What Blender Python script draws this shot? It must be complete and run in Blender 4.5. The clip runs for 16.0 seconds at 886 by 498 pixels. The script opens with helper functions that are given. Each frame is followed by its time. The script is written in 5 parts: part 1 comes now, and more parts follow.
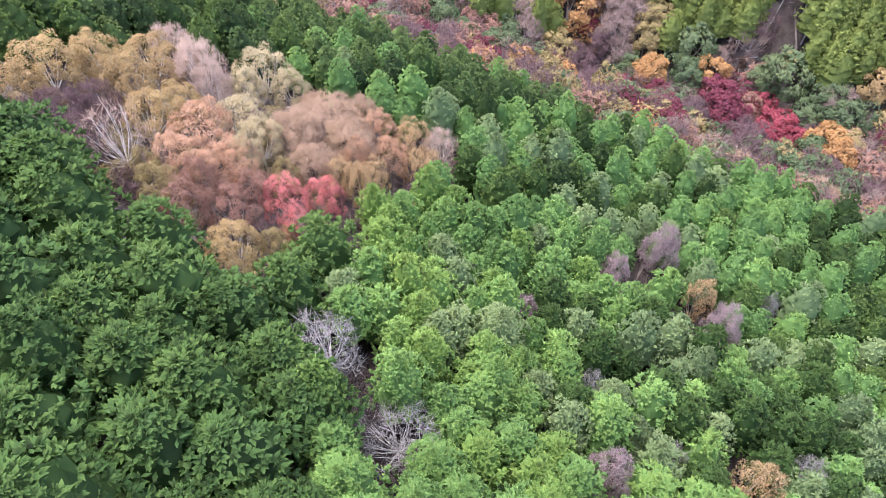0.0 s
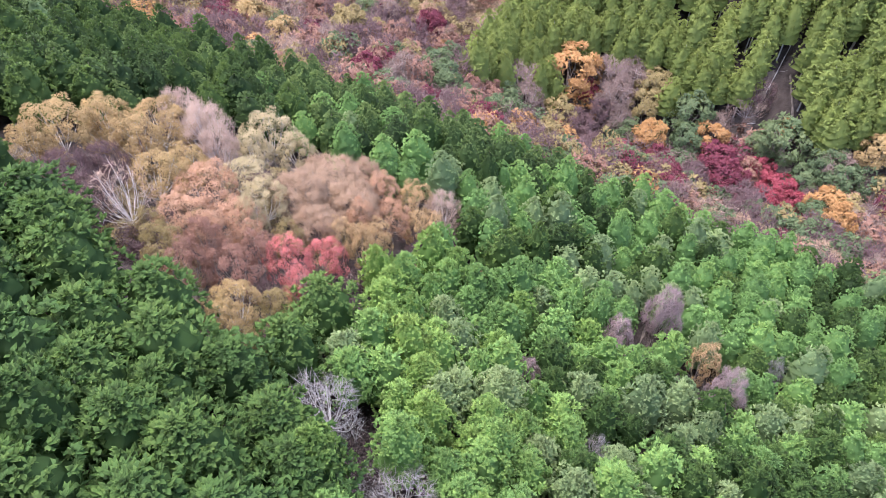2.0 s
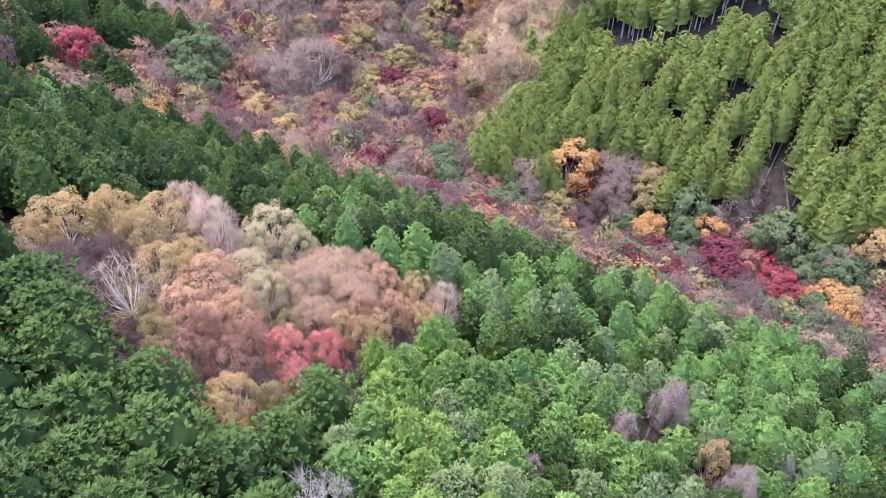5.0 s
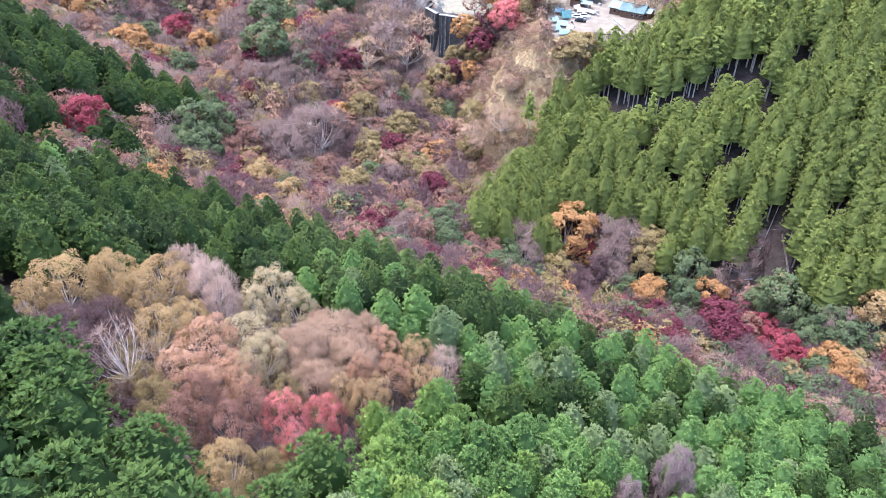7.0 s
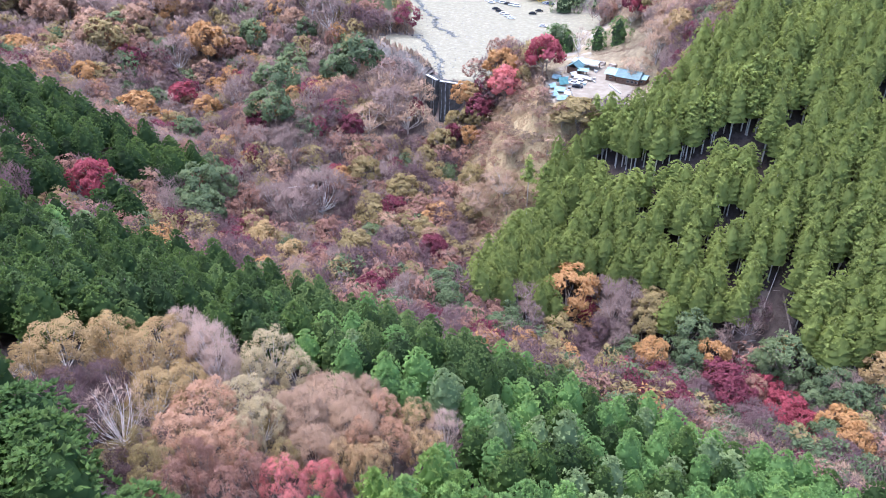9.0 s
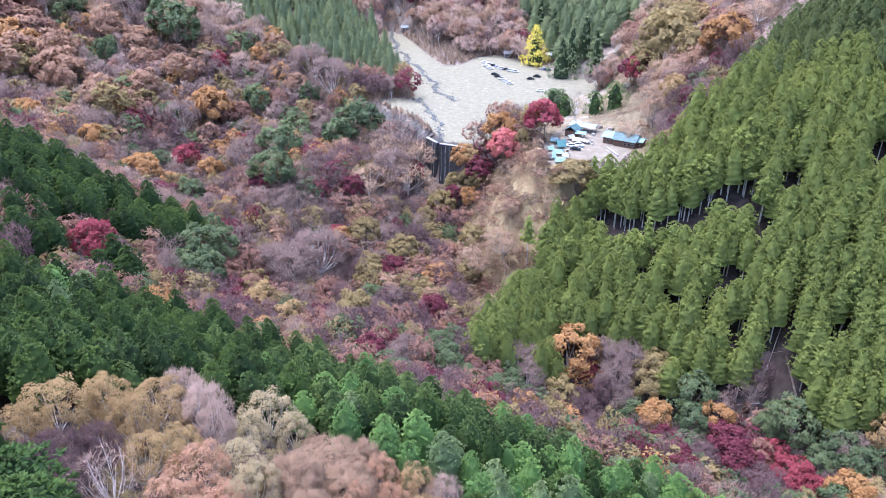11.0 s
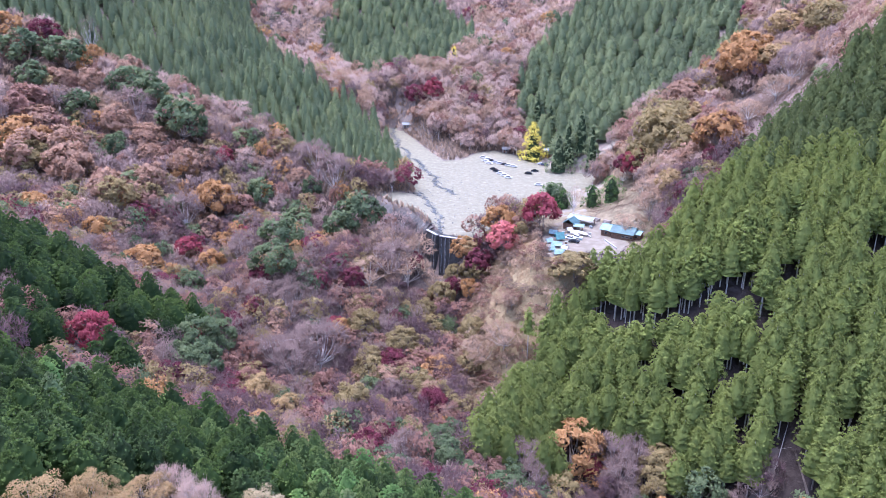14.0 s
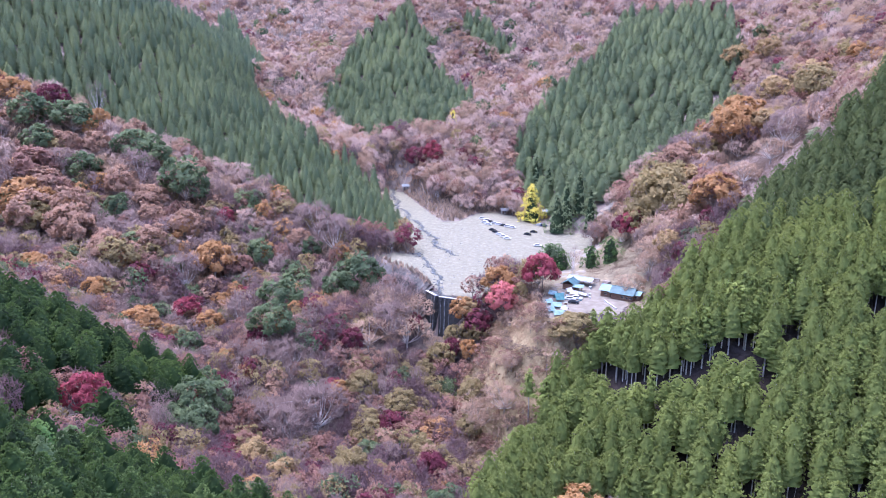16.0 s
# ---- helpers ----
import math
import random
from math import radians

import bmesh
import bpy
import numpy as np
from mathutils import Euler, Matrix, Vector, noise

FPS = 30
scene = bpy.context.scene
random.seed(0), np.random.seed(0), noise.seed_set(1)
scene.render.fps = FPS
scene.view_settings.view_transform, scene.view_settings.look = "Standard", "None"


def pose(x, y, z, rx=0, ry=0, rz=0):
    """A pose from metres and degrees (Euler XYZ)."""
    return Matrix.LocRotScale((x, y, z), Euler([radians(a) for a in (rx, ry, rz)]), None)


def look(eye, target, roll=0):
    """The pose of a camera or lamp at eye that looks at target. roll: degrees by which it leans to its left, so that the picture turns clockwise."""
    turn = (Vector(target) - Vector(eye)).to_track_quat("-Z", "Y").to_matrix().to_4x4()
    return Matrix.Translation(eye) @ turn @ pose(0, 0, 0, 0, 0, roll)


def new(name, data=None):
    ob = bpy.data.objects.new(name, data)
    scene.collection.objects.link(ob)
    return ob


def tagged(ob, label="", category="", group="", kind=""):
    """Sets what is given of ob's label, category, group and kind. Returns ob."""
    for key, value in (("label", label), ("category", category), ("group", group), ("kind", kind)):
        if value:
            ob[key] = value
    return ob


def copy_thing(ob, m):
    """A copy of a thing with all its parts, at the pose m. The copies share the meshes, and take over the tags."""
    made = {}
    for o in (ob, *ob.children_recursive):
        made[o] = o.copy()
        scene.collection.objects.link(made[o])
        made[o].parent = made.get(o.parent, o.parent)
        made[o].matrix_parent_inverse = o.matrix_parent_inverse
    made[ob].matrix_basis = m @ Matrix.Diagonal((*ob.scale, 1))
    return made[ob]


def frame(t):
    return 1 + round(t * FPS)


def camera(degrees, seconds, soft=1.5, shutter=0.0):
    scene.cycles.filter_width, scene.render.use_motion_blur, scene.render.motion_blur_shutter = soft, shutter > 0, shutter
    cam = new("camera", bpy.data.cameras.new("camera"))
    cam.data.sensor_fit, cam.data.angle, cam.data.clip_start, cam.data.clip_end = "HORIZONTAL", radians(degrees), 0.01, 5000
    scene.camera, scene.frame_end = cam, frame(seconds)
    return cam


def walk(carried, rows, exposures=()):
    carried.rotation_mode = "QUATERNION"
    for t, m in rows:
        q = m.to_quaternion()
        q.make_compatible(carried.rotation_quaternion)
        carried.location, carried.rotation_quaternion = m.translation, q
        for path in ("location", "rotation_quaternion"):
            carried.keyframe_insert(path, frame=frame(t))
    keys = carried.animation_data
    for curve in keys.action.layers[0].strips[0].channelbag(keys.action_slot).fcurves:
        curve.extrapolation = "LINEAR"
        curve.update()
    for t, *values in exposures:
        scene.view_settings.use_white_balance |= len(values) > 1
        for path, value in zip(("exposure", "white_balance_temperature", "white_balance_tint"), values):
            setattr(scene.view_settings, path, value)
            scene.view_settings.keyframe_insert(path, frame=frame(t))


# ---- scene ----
cam = camera(63.91, 16.0, 0.85)
PATH = [
    (0, pose(0, 0, 102, 36.11, 0.02, -0.45)),
    (1, pose(0, 0, 102, 38.57, -0.03, -0.24)),
    (2, pose(0, 0, 102, 41.06, -0.06, -0.07)),
    (3, pose(0, 0, 102, 43.53, -0.09, 0.05)),
    (4, pose(0, 0, 102, 45.99, -0.14, 0.09)),
    (6.5, pose(0, 0, 102, 52.24, -0.07, 0.06)),
    (7.5, pose(0, 0, 102, 54.77, -0.02, -0.00)),
    (8.5, pose(0, 0, 102, 57.25, 0.03, -0.02)),
    (9, pose(0, 0, 102, 58.48, 0.07, 0.01)),
    (11.5, pose(0, 0, 102, 64.57, -0.02, 0.04)),
    (12.5, pose(0, 0, 102, 67.04, -0.09, 0.08)),
    (13.5, pose(0, 0, 102, 69.50, -0.05, 0.05)),
    (14.5, pose(0, 0, 102, 71.96, -0.03, 0.01)),
    (15.5, pose(0, 0, 102, 74.39, -0.05, -0.01)),
    (16, pose(0, 0, 102, 75.62, -0.06, -0.02)),
]
# white balance shifts as the camera tilts up, standing in for far haze
walk(cam, PATH, [(0, 2.24, 5920, 13), (4, 2.24, 5870, 13.5), (7, 2.18, 5620, 14), (9, 2.03, 5440, 14), (12, 1.94, 5320, 18), (16, 1.83, 5140, 26)])

# ---------------------------------------------------------------- light
world = bpy.data.worlds.new("overcast_sky")
scene.world = world
world.use_nodes = True
wn = world.node_tree.nodes
sky = wn.new("ShaderNodeTexSky")
sky.sky_type, sky.sun_disc = "NISHITA", False
sky.sun_elevation, sky.sun_rotation = radians(78), radians(-57)
sky.air_density, sky.dust_density, sky.ozone_density = 1.0, 4.0, 1.0
wn["Background"].inputs["Strength"].default_value = 0.15
world.node_tree.links.new(sky.outputs[0], wn["Background"].inputs["Color"])
sun = new("sun", bpy.data.lights.new("sun", "SUN"))
sun.data.energy, sun.data.angle, sun.data.color = 1.3, radians(42), (1.0, 0.95, 0.9)
sun.matrix_world = look((-40, 26, 220), (0, 0, 0))

# ---------------------------------------------------------------- materials
def nodes(name, rough=0.8):
    m = bpy.data.materials.new(name)
    m.use_nodes = True
    nt = m.node_tree
    b = nt.nodes["Principled BSDF"]
    b.inputs["Roughness"].default_value = rough
    b.inputs["Specular IOR Level"].default_value = 0.25
    return m, nt, b


def ramp(nt, fac, stops):
    r = nt.nodes.new("ShaderNodeValToRGB")
    e = r.color_ramp.elements
    while len(e) < len(stops):
        e.new(0.5)
    for k, (p, c) in enumerate(stops):
        e[k].position, e[k].color = p, (*c, 1)
    nt.links.new(fac, r.inputs[0])
    return r.outputs[0]


def noise_node(nt, scale, detail=4.0):
    c = nt.nodes.new("ShaderNodeNewGeometry")
    n = nt.nodes.new("ShaderNodeTexNoise")
    n.inputs["Scale"].default_value, n.inputs["Detail"].default_value = scale, detail
    nt.links.new(c.outputs["Position"], n.inputs["Vector"])
    return n.outputs[0]


def mathn(nt, op, a, b):
    n = nt.nodes.new("ShaderNodeMath")
    n.operation = op
    for k, v in ((0, a), (1, b)):
        if isinstance(v, (int, float)):
            n.inputs[k].default_value = v
        else:
            nt.links.new(v, n.inputs[k])
    return n.outputs[0]


def bump(nt, b, height, strength, dist):
    n = nt.nodes.new("ShaderNodeBump")
    n.inputs["Strength"].default_value, n.inputs["Distance"].default_value = strength, dist
    nt.links.new(height, n.inputs["Height"])
    nt.links.new(n.outputs[0], b.inputs["Normal"])


def leaf_material(name, dark, mid, light, patch=0.06):
    """Foliage: tint per spray and per tree, and a slow drift over the wood."""
    m, nt, b = nodes(name, 0.75)
    at = nt.nodes.new("ShaderNodeAttribute")
    at.attribute_name = "tint"
    ob = nt.nodes.new("ShaderNodeObjectInfo")
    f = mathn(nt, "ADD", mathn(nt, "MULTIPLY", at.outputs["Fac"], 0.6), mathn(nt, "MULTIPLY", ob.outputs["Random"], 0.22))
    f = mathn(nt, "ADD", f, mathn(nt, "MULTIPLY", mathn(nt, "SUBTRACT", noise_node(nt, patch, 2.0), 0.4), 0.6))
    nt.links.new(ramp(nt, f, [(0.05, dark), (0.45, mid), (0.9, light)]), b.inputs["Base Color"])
    fa = nt.nodes.new("ShaderNodeAttribute")
    fa.attribute_name = "facing"
    tr = nt.nodes.new("ShaderNodeVectorTransform")
    tr.vector_type, tr.convert_from, tr.convert_to = "NORMAL", "OBJECT", "WORLD"
    nt.links.new(fa.outputs["Vector"], tr.inputs[0])
    nt.links.new(tr.outputs[0], b.inputs["Normal"])
    thin = nt.nodes.new("ShaderNodeBsdfTranslucent")
    nt.links.new(b.inputs["Base Color"].links[0].from_socket, thin.inputs["Color"])
    mix = nt.nodes.new("ShaderNodeMixShader")
    mix.inputs[0].default_value = 0.42
    nt.links.new(b.outputs[0], mix.inputs[1])
    nt.links.new(thin.outputs[0], mix.inputs[2])
    nt.links.new(mix.outputs[0], nt.nodes["Material Output"].inputs["Surface"])
    return m


def plain(name, c, rough=0.8, vary=0.25, scale=3.0, relief=0.0):
    m, nt, b = nodes(name, rough)
    lo, hi = [tuple(min(1, v * k) for v in c) for k in (1 - vary, 1 + vary)]
    n = noise_node(nt, scale)
    nt.links.new(ramp(nt, n, [(0.3, lo), (0.7, hi)]), b.inputs["Base Color"])
    if relief:
        bump(nt, b, n, 0.6, relief)
    return m


M = {
    "conifer": leaf_material("conifer_needles", (0.111, 0.205, 0.065), (0.197, 0.337, 0.096), (0.317, 0.460, 0.111), 0.03),
    "conifer_light": leaf_material("light_conifer_needles", (0.122, 0.212, 0.054), (0.202, 0.325, 0.076), (0.308, 0.420, 0.096), 0.03),
    "conifer_grey": leaf_material("grey_conifer_needles", (0.123, 0.184, 0.083), (0.208, 0.287, 0.125), (0.316, 0.394, 0.162), 0.03),
    "conifer_dark": leaf_material("dark_conifer_needles", (0.039, 0.077, 0.023), (0.071, 0.131, 0.032), (0.125, 0.190, 0.043), 0.03),
    # crest and deep needles range widely, so the colour holds lit tips and shaded gaps
    "conifer_crest": leaf_material("crest_conifer_needles", (0.024, 0.044, 0.015), (0.092, 0.150, 0.044), (0.260, 0.345, 0.100), 0.03),
    "conifer_deep": leaf_material("deep_conifer_needles", (0.016, 0.033, 0.010), (0.054, 0.098, 0.024), (0.150, 0.225, 0.050), 0.03),
    "cypress": leaf_material("cypress_needles", (0.181, 0.224, 0.059), (0.235, 0.283, 0.073), (0.312, 0.347, 0.087), 0.02),
    "cypress_upper": leaf_material("grey_cypress_needles", (0.107, 0.141, 0.051), (0.142, 0.179, 0.062), (0.184, 0.220, 0.073), 0.02),
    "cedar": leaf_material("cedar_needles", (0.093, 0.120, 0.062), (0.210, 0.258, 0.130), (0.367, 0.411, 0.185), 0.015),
    # cedar tones again, darker and bluer, with shade and haze put in
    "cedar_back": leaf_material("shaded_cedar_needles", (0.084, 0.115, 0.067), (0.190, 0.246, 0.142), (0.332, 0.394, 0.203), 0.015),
    "tan": leaf_material("tan_leaves", (0.279, 0.189, 0.090), (0.386, 0.270, 0.133), (0.481, 0.348, 0.167)),
    "amber": leaf_material("amber_leaves", (0.400, 0.262, 0.140), (0.500, 0.340, 0.185), (0.585, 0.415, 0.235)),
    "cream": leaf_material("cream_tan_leaves", (0.323, 0.257, 0.146), (0.423, 0.345, 0.205), (0.510, 0.421, 0.258)),
    "fawn": leaf_material("fawn_leaves", (0.317, 0.210, 0.148), (0.387, 0.265, 0.185), (0.448, 0.313, 0.218)),
    "peach": leaf_material("orange_brown_leaves", (0.316, 0.194, 0.134), (0.369, 0.230, 0.158), (0.413, 0.266, 0.183)),
    "salmon": leaf_material("pinkish_red_leaves", (0.435, 0.122, 0.119), (0.576, 0.188, 0.178), (0.684, 0.272, 0.258)),
    "orange": leaf_material("orange_brown_foliage", (0.360, 0.194, 0.121), (0.468, 0.278, 0.181), (0.566, 0.371, 0.251)),
    "red": leaf_material("red_leaves", (0.181, 0.034, 0.049), (0.292, 0.060, 0.081), (0.367, 0.101, 0.122)),
    "crimson": leaf_material("crimson_leaves", (0.088, 0.022, 0.036), (0.166, 0.040, 0.061), (0.245, 0.068, 0.093)),
    "gold": leaf_material("golden_leaves", (0.353, 0.193, 0.081), (0.424, 0.238, 0.101), (0.483, 0.281, 0.122)),
    "yellow": leaf_material("yellow_leaves", (0.633, 0.505, 0.094), (0.819, 0.700, 0.130), (0.905, 0.831, 0.206)),
    "olive": leaf_material("olive_leaves", (0.219, 0.169, 0.080), (0.286, 0.222, 0.102), (0.353, 0.275, 0.126)),
    "evergreen": leaf_material("evergreen_leaves", (0.058, 0.086, 0.045), (0.116, 0.154, 0.075), (0.206, 0.241, 0.106)),
    "rust": leaf_material("rust_leaves", (0.222, 0.122, 0.094), (0.281, 0.155, 0.119), (0.335, 0.191, 0.144)),
    "twig": leaf_material("bare_twigs", (0.210, 0.150, 0.134), (0.245, 0.175, 0.156), (0.285, 0.204, 0.183)),
    "mauve": leaf_material("pinkish_twigs", (0.417, 0.301, 0.253), (0.450, 0.327, 0.273), (0.478, 0.350, 0.292), 0.012),
    "plum": leaf_material("purple_brown_twigs", (0.110, 0.068, 0.072), (0.139, 0.086, 0.090), (0.168, 0.108, 0.110)),
    "plum_light": leaf_material("mauve_brown_twigs", (0.279, 0.201, 0.206), (0.351, 0.257, 0.259), (0.425, 0.319, 0.318)),
    "straw": leaf_material("dry_grass", (0.349, 0.237, 0.150), (0.509, 0.357, 0.228), (0.640, 0.469, 0.309)),
    "brush": leaf_material("brown_brush", (0.156, 0.107, 0.081), (0.230, 0.160, 0.121), (0.295, 0.216, 0.162)),
    # far undergrowth is paled, haze put into its colour
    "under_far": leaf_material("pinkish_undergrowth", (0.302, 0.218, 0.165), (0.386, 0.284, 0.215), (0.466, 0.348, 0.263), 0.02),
    # near undergrowth is darkened, ravine shade put into its colour
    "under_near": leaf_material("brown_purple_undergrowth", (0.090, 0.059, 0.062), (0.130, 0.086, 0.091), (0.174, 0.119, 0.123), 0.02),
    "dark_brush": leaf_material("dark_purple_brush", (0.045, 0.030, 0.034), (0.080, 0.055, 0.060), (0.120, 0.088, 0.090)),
    "litter": plain("needle_litter_track", (0.15, 0.125, 0.105), 0.95, 0.3, 0.5, 0.1),
    "dead_twig": leaf_material("grey_dead_twigs", (0.270, 0.245, 0.240), (0.310, 0.282, 0.278), (0.345, 0.315, 0.310), 0.05),
    "dead_bark": plain("grey_dead_wood", (0.46, 0.42, 0.415), 0.9, 0.25, 2.0),
    "bark": plain("grey_brown_bark", (0.28, 0.235, 0.205), 0.9, 0.4, 2.0),
    "trunk_grey": plain("grey_conifer_bark", (0.46, 0.42, 0.39), 0.9, 0.3, 2.0),
    "pale_bark": plain("pale_grey_bark", (0.56, 0.51, 0.49), 0.85, 0.25, 2.0),
    # dark crown core, shade between the boughs put into its colour
    "core_shade": plain("dark_crown_shade", (0.05, 0.075, 0.035), 0.95, 0.3, 1.0),
}

# ---------------------------------------------------------------- relief
STREAM = [(2, 301, -15), (-41, 260, -20), (-17, 192, -26), (16, 175, -31), (62, 143, -37), (104, 134, -42), (230, 80, -50), (330, 10, -60)]
UPPER_STREAM = [(-34, 365, 4), (12, 300, 2), (-7, 342, 3), (-32, 475, 20), (-64, 561, 37), (-141, 659, 54), (-162, 848, 107)]
DAM_FOOT = [(-42, 356, -6), (-22, 334, -9), (-8, 308, -12), (20, 290, -14)]
NEAR_SLOPE = [(-29, 14, 43), (0, 20, 23), (60, 29, -7), (0, 59, 8), (-37, 72, 24), (14, 108, -4), (88, 88, -20), (-64, 91, 28), (-37, 104, 12), (-90, 130, 19), (39, 64, -8), (-60, -70, 72), (0, -70, 45), (90, -70, 0), (-150, -10, 95), (-160, 80, 75), (-250, 100, 110)]
WEST_SPUR = [(-146, 225, 21), (-113, 211, 8), (-90, 217, -9), (-73, 211, -22), (-98, 179, 6), (-99, 156, 13), (-108, 281, -17), (-184, 308, 7), (-230, 220, 70)]
WEST_SLOPE = [(-155, 324, 9), (-218, 399, 39), (-101, 313, -12), (-56, 284, -7), (-231, 363, 20), (-400, 300, 130)]
CEDAR_SPUR = [(-28, 370, 7), (-92, 406, 21), (-173, 456, 53), (-272, 522, 110), (-123, 519, 60), (-224, 651, 130), (-85, 484, 47)]
FLAT = [(39, 405, 7), (20, 319, 4), (55, 275, 8), (68, 272, 9), (85, 324, 11), (60, 419, 9), (13, 439, 10), (69, 390, 9)]
HEAD = [(60, 446, 13), (85, 448, 25), (166, 508, 57), (227, 671, 127), (19, 522, 41), (37, 721, 90), (-38, 571, 50), (-45, 703, 92), (-41, 845, 161), (161, 369, 50), (98, 301, 24), (203, 457, 68), (274, 501, 118)]
EAST_SPUR = [(39, 170, -47), (8, 203, -32), (66, 207, -23), (97, 251, 25), (56, 261, -2), (91, 270, 16), (137, 277, 42), (162, 258, 45), (187, 310, 89), (119, 167, -24), (140, 211, 5), (94, 149, -48), (260, 300, 95), (250, 170, 45), (320, 70, 10)]
FAR = [(-420, 900, 190), (-200, 1150, 230), (60, 1250, 250), (330, 1000, 220), (500, 700, 200), (-520, 700, 200), (-650, 450, 200), (-600, 100, 220), (650, 350, 230), (500, -150, 60), (-300, -300, 180), (150, -350, 0), (0, 2200, 480), (1500, 900, 480), (-1500, 900, 480), (900, -800, 250), (-900, -800, 300)]

SPOTS = np.array(STREAM + UPPER_STREAM + DAM_FOOT + NEAR_SLOPE + WEST_SPUR + WEST_SLOPE + CEDAR_SPUR + FLAT + HEAD + EAST_SPUR + FAR, float)


def plate_weights(p, smooth=8.0):
    n = len(p)
    r2 = ((p[:, None, :2] - p[None, :, :2]) ** 2).sum(-1)
    a = np.zeros((n + 3, n + 3))
    a[:n, :n] = 0.5 * r2 * np.log(r2 + 1e-9) + np.eye(n) * smooth
    a[:n, n], a[:n, n + 1:] = 1, p[:, :2]
    a[n:, :n] = a[:n, n:].T
    return np.linalg.solve(a, np.r_[p[:, 2], 0, 0, 0])


WEIGHTS = plate_weights(SPOTS)


# plan outlines of the stands and clearings
TAN = [(-56, 74), (-54, 91), (-43, 100), (-20, 90), (-8, 91), (3, 87), (1, 79), (-8, 70), (-13, 67), (-18, 55), (-22, 50), (-20, 45), (-21, 41), (-25, 42), (-27, 51), (-35, 56), (-39, 58), (-45, 61), (-52, 65)]
NEAR_WOOD = [(-99, 143), (-82, 154), (-49, 145), (-19, 135), (2, 123), (22, 116), (38, 110), (61, 101), (87, 90), (110, 60), (100, 0), (-40, -10), (-75, 30), (-100, 90)]
WEST_WOOD = [(-155, 238), (-138, 245), (-109, 230), (-91, 229), (-79, 229), (-87, 217), (-94, 204), (-106, 187), (-117, 184), (-170, 180)]
EAST_WOOD = [(9, 172), (11, 189), (18, 203), (26, 217), (36, 230), (43, 236), (51, 240), (60, 245), (61, 248), (67, 244), (75, 244), (86, 246), (93, 250), (100, 253), (110, 263), (118, 271), (129, 283), (141, 288), (152, 290), (160, 294), (167, 298), (179, 301), (230, 310), (230, 150), (118, 145), (102, 155), (104, 183), (95, 182), (86, 164), (59, 178), (51, 190), (38, 184), (24, 168)]
CEDAR_WOOD = [(-350, 450), (-257, 469), (-184, 453), (-123, 423), (-72, 399), (-40, 382), (-27, 376), (-21, 378), (-32, 432), (-49, 465), (-83, 475), (-125, 530), (-175, 680), (-235, 644), (-350, 560)]
CENTRE_WOOD = [(-41, 855), (-14, 773), (-8, 715), (28, 636), (7, 567), (-60, 568), (-113, 677), (-99, 789)]
EAST_BACK_WOOD = [(189, 789), (268, 747), (258, 647), (196, 487), (154, 468), (113, 433), (93, 415), (72, 418), (50, 458), (54, 521), (103, 646), (173, 742)]
BACK_WOOD = [(-296, 575), (-343, 922), (-252, 860), (-175, 680), (-231, 631)]
NOTCH_WOOD = [(-275, 907), (-274, 970), (-226, 858), (-181, 746), (-186, 683), (-199, 666)]
FORECOURT = [(61, 380), (67, 377), (87, 390), (113, 433), (93, 415), (72, 418), (57, 438), (52, 425)]
RIDGE_WOOD = [(17, 815), (35, 819), (71, 770), (75, 743), (55, 750), (33, 776)]
LOW_SPUR = [(-117, 170), (-110, 177), (-99, 180), (-85, 179), (-78, 170), (-85, 165), (-98, 164), (-109, 157)]
SPUR_FOOT = [(-98, 238), (-85, 226), (-75, 216), (-75, 202), (-84, 202), (-93, 208)]
GRAVEL = [(-34, 363), (-24, 349), (-12, 336), (-3, 313), (0, 306), (13, 300), (19, 300), (23, 319), (28, 331), (43, 355), (65, 367), (81, 377), (89, 398), (75, 407), (57, 420), (57, 433), (32, 455), (21, 448), (11, 432), (0, 430), (-12, 462), (-29, 512), (-40, 524), (-36, 471), (-24, 420), (-17, 387), (-15, 364), (-25, 368)]
YARD = [(50, 303), (66, 309), (73, 296), (80, 280), (67, 257), (58, 261), (47, 255), (38, 256), (41, 279)]
BROWN = [(192, 372), (189, 380), (188, 393), (178, 404), (163, 404), (151, 403), (137, 337), (130, 311), (112, 267), (120, 275), (131, 287), (143, 292), (154, 294)]
GRASS = [(6, 222), (3, 244), (6, 268), (12, 282), (21, 289), (30, 290), (40, 288), (40, 270), (40, 256), (48, 254), (58, 254), (60, 246), (51, 240), (43, 236), (36, 230), (28, 218), (20, 208), (11, 206)]
CLEARING = [(28, 331), (43, 355), (65, 367), (81, 377), (95, 385), (100, 350), (92, 300), (84, 262), (75, 250), (67, 252), (75, 272), (71, 291), (66, 305), (54, 299), (45, 279), (40, 290), (35, 310)]
DIRT = [(46, 342), (53, 306), (66, 309), (70, 338), (84, 362), (90, 380), (60, 368)]
STREAM_LINE = [(-38, 521), (-31, 475), (-17, 429), (-8, 404), (-3, 382), (5, 362)]
SIDE_STREAM = [(-15, 366), (-6, 348), (-2, 323), (1, 308)]
PATH_LINE = [(76, 426), (79, 409), (84, 398)]
ROAD = [(51.6, 252.9), (59.0, 246.7), (65.9, 240.4), (72.3, 233.8), (77.6, 232.3), (85.4, 230.5), (91.6, 229.3), (95.2, 232.8), (102.8, 230.1), (109.4, 229.7)]
